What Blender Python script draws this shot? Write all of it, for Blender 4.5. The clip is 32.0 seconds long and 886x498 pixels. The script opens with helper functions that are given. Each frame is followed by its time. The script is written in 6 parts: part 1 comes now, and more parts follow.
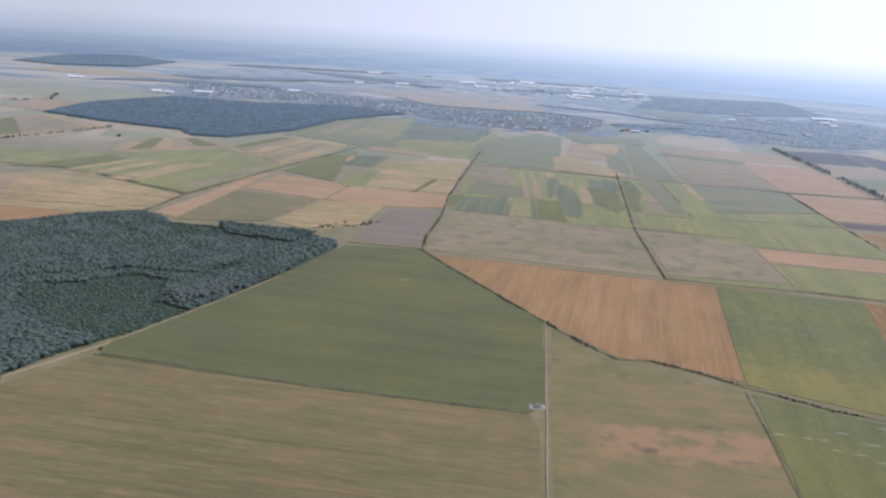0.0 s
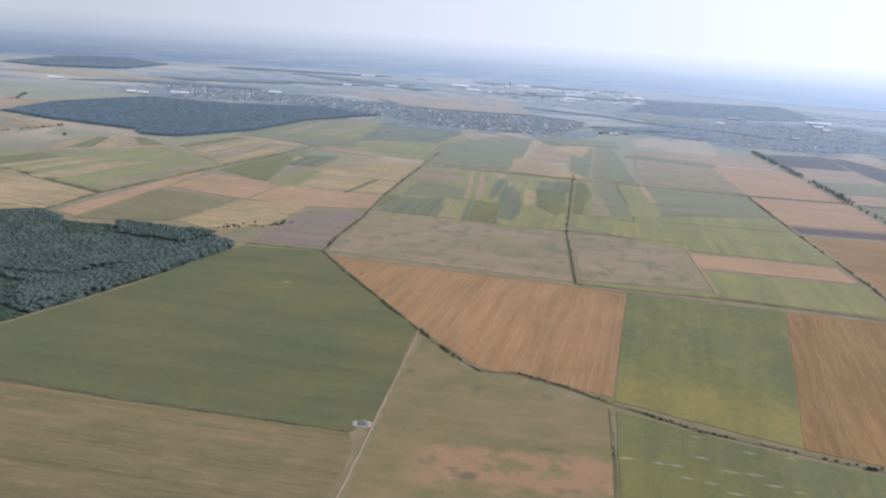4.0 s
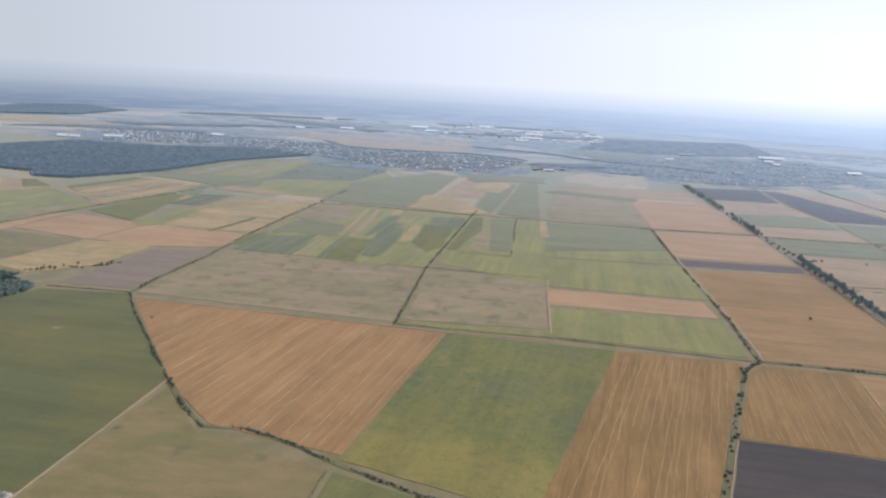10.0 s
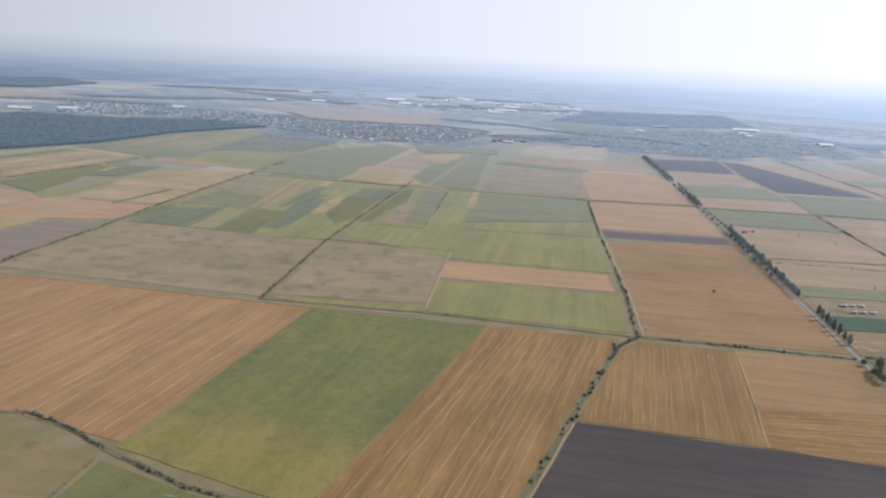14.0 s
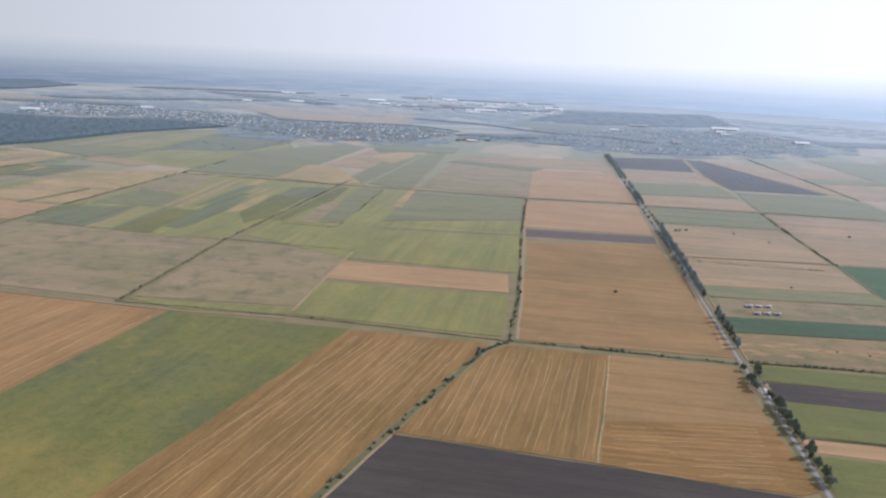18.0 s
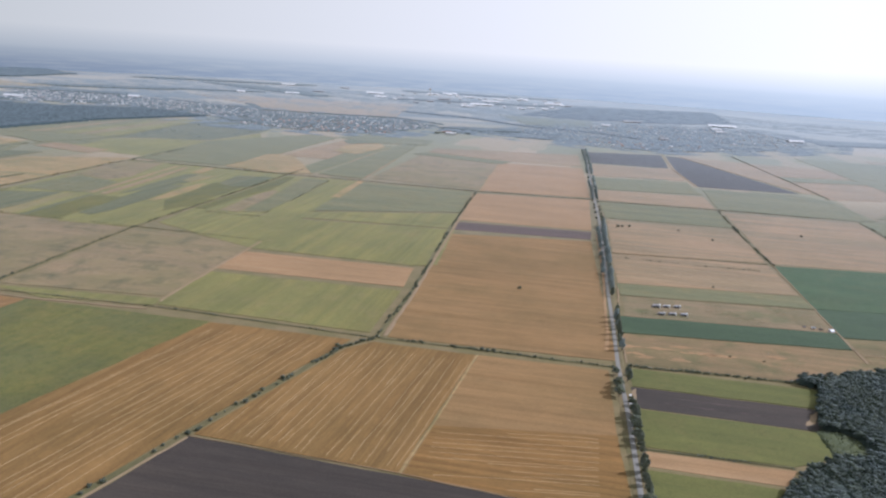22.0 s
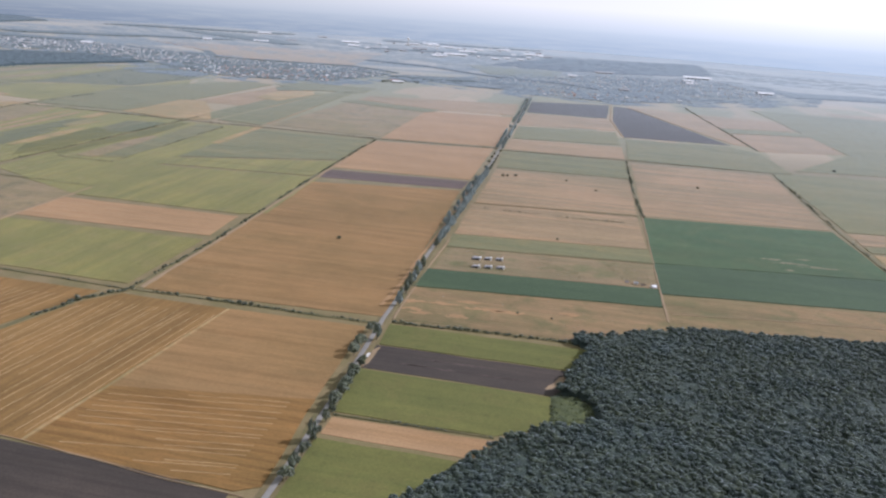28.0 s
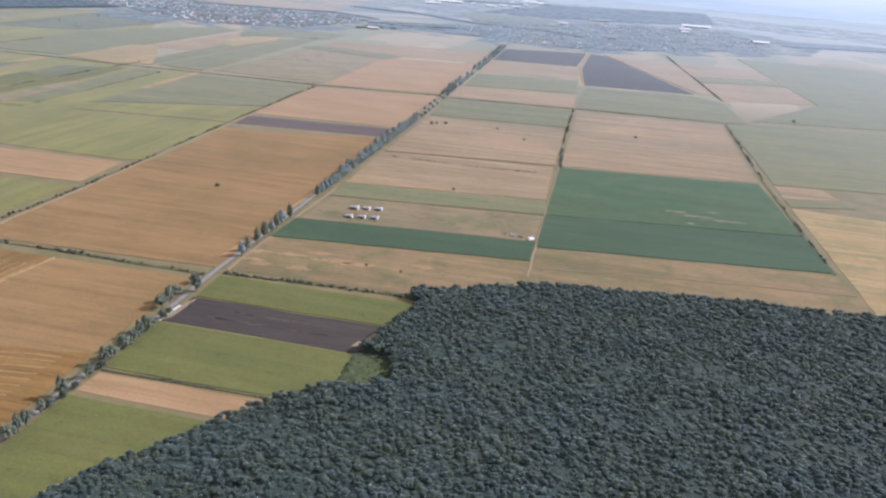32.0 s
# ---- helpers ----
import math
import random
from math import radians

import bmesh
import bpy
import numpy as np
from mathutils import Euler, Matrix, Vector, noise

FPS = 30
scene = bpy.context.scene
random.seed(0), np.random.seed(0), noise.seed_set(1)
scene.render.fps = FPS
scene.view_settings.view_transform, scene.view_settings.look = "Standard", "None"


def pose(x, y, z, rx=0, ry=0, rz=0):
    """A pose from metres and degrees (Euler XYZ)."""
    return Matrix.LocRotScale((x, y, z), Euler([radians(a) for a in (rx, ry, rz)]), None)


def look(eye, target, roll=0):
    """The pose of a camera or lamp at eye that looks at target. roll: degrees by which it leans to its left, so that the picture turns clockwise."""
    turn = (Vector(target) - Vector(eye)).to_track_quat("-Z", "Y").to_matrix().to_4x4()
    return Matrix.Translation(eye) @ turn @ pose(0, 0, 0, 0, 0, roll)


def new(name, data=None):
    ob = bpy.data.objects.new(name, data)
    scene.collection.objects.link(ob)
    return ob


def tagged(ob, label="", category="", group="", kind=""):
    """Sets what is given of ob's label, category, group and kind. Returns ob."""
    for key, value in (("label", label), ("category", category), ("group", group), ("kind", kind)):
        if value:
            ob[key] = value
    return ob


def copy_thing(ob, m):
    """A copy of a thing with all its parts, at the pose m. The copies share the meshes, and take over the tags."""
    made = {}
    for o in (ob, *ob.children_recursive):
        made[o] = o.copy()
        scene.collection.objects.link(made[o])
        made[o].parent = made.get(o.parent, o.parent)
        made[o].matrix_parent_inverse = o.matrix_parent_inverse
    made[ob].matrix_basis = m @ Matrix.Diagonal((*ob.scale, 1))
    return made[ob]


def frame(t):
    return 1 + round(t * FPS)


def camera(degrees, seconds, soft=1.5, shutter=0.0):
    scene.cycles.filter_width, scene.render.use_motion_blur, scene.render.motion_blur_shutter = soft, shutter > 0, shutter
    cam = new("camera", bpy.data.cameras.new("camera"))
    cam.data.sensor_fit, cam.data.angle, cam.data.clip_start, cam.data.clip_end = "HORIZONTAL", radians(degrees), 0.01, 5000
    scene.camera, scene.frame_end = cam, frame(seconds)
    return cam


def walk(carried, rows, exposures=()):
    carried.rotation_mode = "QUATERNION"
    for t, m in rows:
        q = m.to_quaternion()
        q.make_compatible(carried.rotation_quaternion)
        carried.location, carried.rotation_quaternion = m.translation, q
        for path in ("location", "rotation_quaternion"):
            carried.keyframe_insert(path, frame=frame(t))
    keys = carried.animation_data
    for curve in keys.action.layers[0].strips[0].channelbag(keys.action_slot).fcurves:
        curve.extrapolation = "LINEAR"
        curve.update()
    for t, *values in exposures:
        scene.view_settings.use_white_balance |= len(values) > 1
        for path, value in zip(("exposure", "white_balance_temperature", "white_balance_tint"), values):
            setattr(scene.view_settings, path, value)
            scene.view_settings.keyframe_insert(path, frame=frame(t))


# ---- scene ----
cam = camera(62.0, 32.0, soft=2.4)
PATH = [
    (0, 0.00, 0.00, 190.00, 74.170, -3.757, 1.068),
    (0.5, 12.27, 5.19, 189.08, 74.344, -3.764, 1.296),
    (1, 24.50, 10.33, 188.17, 74.663, -3.762, 1.270),
    (1.5, 36.68, 15.43, 187.26, 74.717, -3.843, 1.572),
    (2, 48.80, 20.47, 186.36, 74.632, -3.728, 1.727),
    (2.5, 60.88, 25.46, 185.46, 74.695, -3.743, 1.778),
    (3, 72.92, 30.41, 184.57, 74.452, -3.891, 1.890),
    (3.5, 84.91, 35.31, 183.68, 74.220, -3.830, 2.148),
    (5.5, 132.42, 54.46, 180.20, 76.369, -4.018, 1.654),
    (6, 144.19, 59.13, 179.35, 76.568, -3.652, 1.467),
    (6.5, 155.92, 63.77, 178.50, 77.321, -3.742, 1.045),
    (7, 167.61, 68.35, 177.66, 77.606, -3.601, 0.965),
    (7.5, 179.26, 72.90, 176.82, 77.969, -3.603, 0.816),
    (8, 190.87, 77.41, 175.99, 78.168, -3.524, 0.844),
    (8.5, 202.44, 81.87, 175.17, 78.345, -3.333, 0.865),
    (9, 213.97, 86.29, 174.35, 78.423, -3.262, 0.819),
    (9.5, 225.47, 90.68, 173.55, 78.270, -3.350, 1.126),
    (10, 236.93, 95.02, 172.74, 77.925, -3.096, 1.293),
    (10.5, 248.35, 99.33, 171.95, 77.690, -3.018, 1.378),
    (11, 259.74, 103.59, 171.16, 77.662, -2.989, 1.069),
    (11.5, 271.10, 107.82, 170.38, 77.302, -2.901, 0.845),
    (12, 282.42, 112.02, 169.61, 76.514, -3.153, 0.601),
    (12.5, 293.72, 116.18, 168.84, 75.624, -3.171, 0.570),
    (13, 304.97, 120.30, 168.08, 75.244, -3.088, 0.604),
    (13.5, 316.20, 124.38, 167.33, 75.416, -3.046, 0.739),
    (14, 327.40, 128.44, 166.59, 76.025, -2.967, 0.983),
    (14.5, 338.57, 132.45, 165.85, 77.151, -2.955, 1.188),
    (16.5, 382.96, 148.20, 162.99, 78.002, -2.674, 1.304),
    (17, 394.00, 152.06, 162.30, 77.432, -2.839, 1.175),
    (17.5, 405.00, 155.89, 161.61, 76.370, -2.786, 1.189),
    (18, 415.99, 159.68, 160.93, 76.187, -2.722, 1.076),
    (18.5, 426.95, 163.45, 160.26, 75.941, -2.745, 1.148),
    (19, 437.88, 167.19, 159.60, 75.898, -2.865, 1.205),
    (19.5, 448.80, 170.91, 158.94, 75.732, -3.051, 1.559),
    (20, 459.69, 174.59, 158.30, 75.656, -3.053, 2.015),
    (20.5, 470.56, 178.25, 157.66, 75.745, -3.075, 2.339),
    (21, 481.42, 181.88, 157.04, 75.950, -3.196, 2.535),
    (21.5, 492.25, 185.49, 156.42, 75.976, -3.116, 2.552),
    (22, 503.06, 189.07, 155.81, 75.793, -3.409, 2.469),
    (22.5, 513.86, 192.63, 155.21, 75.313, -3.376, 2.474),
    (23, 524.64, 196.16, 154.62, 74.803, -3.351, 2.283),
    (23.5, 535.41, 199.67, 154.04, 74.363, -3.478, 2.177),
    (24, 546.16, 203.16, 153.47, 73.768, -3.729, 2.118),
    (24.5, 556.89, 206.63, 152.91, 73.069, -3.995, 2.468),
    (25, 567.61, 210.07, 152.36, 72.555, -4.161, 2.838),
    (25.5, 578.32, 213.50, 151.81, 72.273, -4.242, 3.371),
    (27.5, 621.03, 227.00, 149.74, 72.420, -3.727, 3.667),
    (28, 631.69, 230.33, 149.25, 72.295, -3.741, 3.000),
    (28.5, 642.33, 233.64, 148.77, 71.796, -3.928, 2.940),
    (29, 652.97, 236.94, 148.30, 71.502, -4.010, 2.635),
    (29.5, 663.60, 240.22, 147.84, 70.831, -3.980, 2.892),
    (30, 674.22, 243.48, 147.38, 70.144, -3.880, 3.095),
    (30.5, 684.83, 246.73, 146.94, 70.103, -3.773, 3.232),
    (31, 695.45, 249.97, 146.51, 69.859, -3.815, 3.537),
    (31.5, 706.05, 253.19, 146.10, 69.347, -3.695, 3.860),
    (32, 716.66, 256.40, 145.69, 68.582, -3.805, 4.306),
]
walk(cam, [(t, pose(x, y, z, rx, ry, rz)) for t, x, y, z, rx, ry, rz in PATH],
     exposures=[(0, 0.21, 5050, 23), (6, 0.21, 5180, 21.5), (13, 0.2, 5250, 21), (20, 0.17, 5300, 21.5), (25, 0.17, 5400, 22), (29, 0.22, 5420, 24), (31, 0.28, 5380, 24.5), (32, 0.44, 5320, 24.5)])

# ---- world, sun ----
SUN_EL, SUN_AZ = radians(36), radians(70)
world = bpy.data.worlds.new("hazy_summer_sky")
scene.world = world
world.use_nodes = True
wn, wl = world.node_tree.nodes, world.node_tree.links
wn.clear()
sky = wn.new("ShaderNodeTexSky")
sky.sky_type, sky.sun_disc = "NISHITA", False
sky.sun_elevation, sky.sun_rotation = SUN_EL, SUN_AZ
sky.altitude, sky.air_density, sky.dust_density, sky.ozone_density = 0, 0.4, 1.0, 1.0
bg = wn.new("ShaderNodeBackground")
bg.inputs["Strength"].default_value = 0.15
wout = wn.new("ShaderNodeOutputWorld")
# summer haze whitens the whole sky
veil = wn.new("ShaderNodeMixRGB")
veil.inputs["Fac"].default_value, veil.inputs["Color2"].default_value = 0.62, (4.6, 4.42, 3.3, 1)
wl.new(sky.outputs[0], veil.inputs["Color1"])
wl.new(veil.outputs[0], bg.inputs["Color"])
wl.new(bg.outputs[0], wout.inputs["Surface"])
sun_data = bpy.data.lights.new("sun", "SUN")
sun_data.energy, sun_data.angle, sun_data.color = 3.3, radians(0.6), (1.0, 0.95, 0.87)
sun = new("sun", sun_data)
to_sun = Vector((math.sin(SUN_AZ) * math.cos(SUN_EL), math.cos(SUN_AZ) * math.cos(SUN_EL), math.sin(SUN_EL)))
sun.matrix_world = look((400, 300, 600), Vector((400, 300, 600)) - to_sun)


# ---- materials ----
HAZE_WAY, HAZE_FROM, HAZE_TO, HAZE_MOST, HAZE_ROUGH = (0.8, 1.0, 0), 1100, 4300, 0.9, 0.33


class Nodes:
    """A short way to write a node material."""

    def __init__(self, name, rough=0.9, sheen=0.0, sheen_tint=(0.82, 0.92, 1.0), spec=0.2, haze_sheen=None):
        self.mat = bpy.data.materials.new(name)
        self.mat.use_nodes = True
        self.tree = self.mat.node_tree
        self.bsdf = self.tree.nodes["Principled BSDF"]
        self.bsdf.inputs["Roughness"].default_value = rough
        self.bsdf.inputs["Specular IOR Level"].default_value = spec
        self.bsdf.inputs["Sheen Weight"].default_value = sheen
        self.bsdf.inputs["Sheen Roughness"].default_value = 0.22
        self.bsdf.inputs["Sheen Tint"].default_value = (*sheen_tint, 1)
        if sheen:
            # haze is imitated by a bluish sheen that grows far out and sunward
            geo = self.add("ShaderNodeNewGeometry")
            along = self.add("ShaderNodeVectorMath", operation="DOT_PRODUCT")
            along.inputs[1].default_value = HAZE_WAY
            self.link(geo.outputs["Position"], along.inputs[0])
            for slot, low, high in (("Sheen Weight", sheen, max(sheen, HAZE_MOST if haze_sheen is None else haze_sheen)), ("Sheen Roughness", 0.22, HAZE_ROUGH)):
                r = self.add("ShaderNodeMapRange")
                r.inputs["From Min"].default_value, r.inputs["From Max"].default_value = HAZE_FROM, HAZE_TO
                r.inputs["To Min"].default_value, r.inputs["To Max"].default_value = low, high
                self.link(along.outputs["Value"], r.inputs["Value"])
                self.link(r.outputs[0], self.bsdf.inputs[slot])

    def add(self, kind, **values):
        node = self.tree.nodes.new(kind)
        for key, value in values.items():
            setattr(node, key, value)
        return node

    def link(self, a, b):
        self.tree.links.new(a, b)

    def place(self, turn=0.0, scale=(1, 1, 1)):
        """World coordinates, turned about z by degrees and scaled."""
        geo = self.add("ShaderNodeNewGeometry")
        mp = self.add("ShaderNodeMapping")
        mp.vector_type = "POINT"
        mp.inputs["Rotation"].default_value = (0, 0, radians(turn))
        sc = self.add("ShaderNodeVectorMath", operation="MULTIPLY")
        sc.inputs[1].default_value = scale
        self.link(geo.outputs["Position"], mp.inputs["Vector"])
        self.link(mp.outputs["Vector"], sc.inputs[0])
        return sc.outputs[0]

    def noise(self, where, scale, detail=3.0, rough=0.55):
        n = self.add("ShaderNodeTexNoise")
        n.inputs["Scale"].default_value, n.inputs["Detail"].default_value = scale, detail
        n.inputs["Roughness"].default_value = rough
        self.link(where, n.inputs["Vector"])
        return n.outputs["Fac"]

    def ramp(self, value, low, high):
        r = self.add("ShaderNodeMapRange")
        r.inputs["From Min"].default_value, r.inputs["From Max"].default_value = low, high
        self.link(value, r.inputs["Value"])
        return r.outputs[0]

    def mix(self, fac, a, b, kind="MIX"):
        m = self.add("ShaderNodeMix", data_type="RGBA", blend_type=kind)
        slots = [s for s in m.inputs if s.type == "RGBA"]
        fslot = m.inputs[0]
        for socket, value in ((fslot, fac), (slots[0], a), (slots[1], b)):
            if isinstance(value, (int, float)):
                socket.default_value = value
            elif isinstance(value, tuple):
                socket.default_value = (*value, 1)
            else:
                self.link(value, socket)
        return [s for s in m.outputs if s.type == "RGBA"][0]

    def math(self, op, a, b=0.5):
        m = self.add("ShaderNodeMath", operation=op)
        for socket, value in zip(m.inputs, (a, b)):
            if isinstance(value, (int, float)):
                socket.default_value = value
            else:
                self.link(value, socket)
        return m.outputs[0]

    def bump(self, height, strength=0.4, distance=0.2):
        b = self.add("ShaderNodeBump")
        b.inputs["Strength"].default_value, b.inputs["Distance"].default_value = strength, distance
        self.link(height, b.inputs["Height"])
        self.link(b.outputs[0], self.bsdf.inputs["Normal"])

    def done(self, colour):
        if isinstance(colour, tuple):
            self.bsdf.inputs["Base Color"].default_value = (*colour, 1)
        else:
            self.link(colour, self.bsdf.inputs["Base Color"])
        return self.mat


MATS = {}
# bluish sheen on every field, standing in for haze
SHEEN = 0.36


def soil_cover(name, base, other, patch, turn=14.0, streak=0.5, rows=0.0, spots=None, sheen=None, lands=0.0, edge=None):
    """A field's surface: a base colour, drifts of another along the working direction, patches at field size, drill rows and weeds."""
    if name in MATS:
        return MATS[name]
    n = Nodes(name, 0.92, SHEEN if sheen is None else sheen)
    flat = n.place()
    along = n.place(turn, (0.16, 0.012, 0.1))
    fine = n.place(turn, (0.9, 0.06, 0.1))
    c = n.mix(n.ramp(n.noise(along, 1.0, 5.0, 0.6), 0.5 - streak * 0.16, 0.5 + streak * 0.16), base, other)
    big = n.ramp(n.noise(flat, 0.012, 4.0, 0.6), 0.42, 0.68)
    c = n.mix(n.math("MULTIPLY", big, 0.75), c, patch)
    if rows:
        lines = n.ramp(n.noise(fine, 1.0, 3.0), 0.5, 0.62)
        c = n.mix(n.math("MULTIPLY", lines, rows), c, tuple(min(1.0, v * 1.45) for v in base))
        passes = n.ramp(n.noise(n.place(turn, (0.42, 0.004, 0.1)), 1.0, 2.0), 0.50, 0.60)
        c = n.mix(n.math("MULTIPLY", passes, min(1.0, rows * 1.6)), c, n.mix(1.0, c, (0.78, 0.77, 0.74), "MULTIPLY"))
    if spots:
        weeds = n.ramp(n.noise(flat, 0.045, 6.0, 0.72), 0.51, 0.63)
        c = n.mix(n.math("MULTIPLY", weeds, 0.8), c, spots)
        clods = n.ramp(n.noise(flat, 0.21, 4.0, 0.7), 0.56, 0.68)
        c = n.mix(n.math("MULTIPLY", clods, 0.6), c, n.mix(1.0, c, (0.72, 0.76, 0.76), "MULTIPLY"))
    if edge:
        # the crop yellows in patches towards its lower edge, the line y = -slope x - shift
        slope, shift, none, full = edge
        sep = n.add("ShaderNodeSeparateXYZ")
        n.link(flat, sep.inputs[0])
        off = n.math("ADD", n.math("ADD", sep.outputs[1], n.math("MULTIPLY", sep.outputs[0], slope)), shift)
        blotch = n.math("ADD", n.ramp(off, none, full), n.noise(flat, 0.05, 5.0, 0.7))
        c = n.mix(n.math("MULTIPLY", n.ramp(blotch, 0.85, 1.25), 0.8), c, (0.26, 0.205, 0.055))
        rank = n.ramp(n.noise(flat, 0.17, 6.0, 0.78), 0.5, 0.6)
        c = n.mix(n.math("MULTIPLY", rank, 0.65), c, n.mix(1.0, c, (0.68, 0.82, 0.78), "MULTIPLY"))
    if lands:
        # narrow lands within the plot, each a little greener or drier than the next
        bed = n.noise(n.place(turn, (0.13, 0.0022, 0.1)), 1.0, 3.0, 0.6)
        c = n.mix(n.math("MULTIPLY", n.ramp(bed, 0.52, 0.57), lands), c, n.mix(1.0, c, (1.35, 1.16, 1.12), "MULTIPLY"))
        c = n.mix(n.math("MULTIPLY", n.ramp(bed, 0.46, 0.41), lands), c, n.mix(1.0, c, (0.72, 0.82, 0.8), "MULTIPLY"))
    broad = n.place(turn, (0.045, 0.006, 0.1))
    c = n.mix(n.math("MULTIPLY", n.ramp(n.noise(broad, 1.0, 4.0, 0.65), 0.42, 0.62), 0.55), c, n.mix(1.0, c, (0.74, 0.78, 0.8), "MULTIPLY"))
    mottle = n.noise(flat, 0.11, 5.0, 0.7)
    c = n.mix(n.math("MULTIPLY", n.ramp(mottle, 0.45, 0.65), 0.35), c, n.mix(1.0, c, (1.18, 1.14, 1.1), "MULTIPLY"))
    grain = n.noise(flat, 1.3, 4.0, 0.65)
    c = n.mix(n.ramp(grain, 0.3, 0.75), c, n.mix(1.0, c, (0.68, 0.68, 0.68), "MULTIPLY"))
    info = n.add("ShaderNodeObjectInfo")
    c = n.mix(n.math("MULTIPLY", info.outputs["Random"], 0.22), c, n.mix(1.0, c, (0.78, 0.80, 0.82), "MULTIPLY"))
    n.bump(grain, 0.35, 0.3)
    MATS[name] = n.done(c)
    return MATS[name]


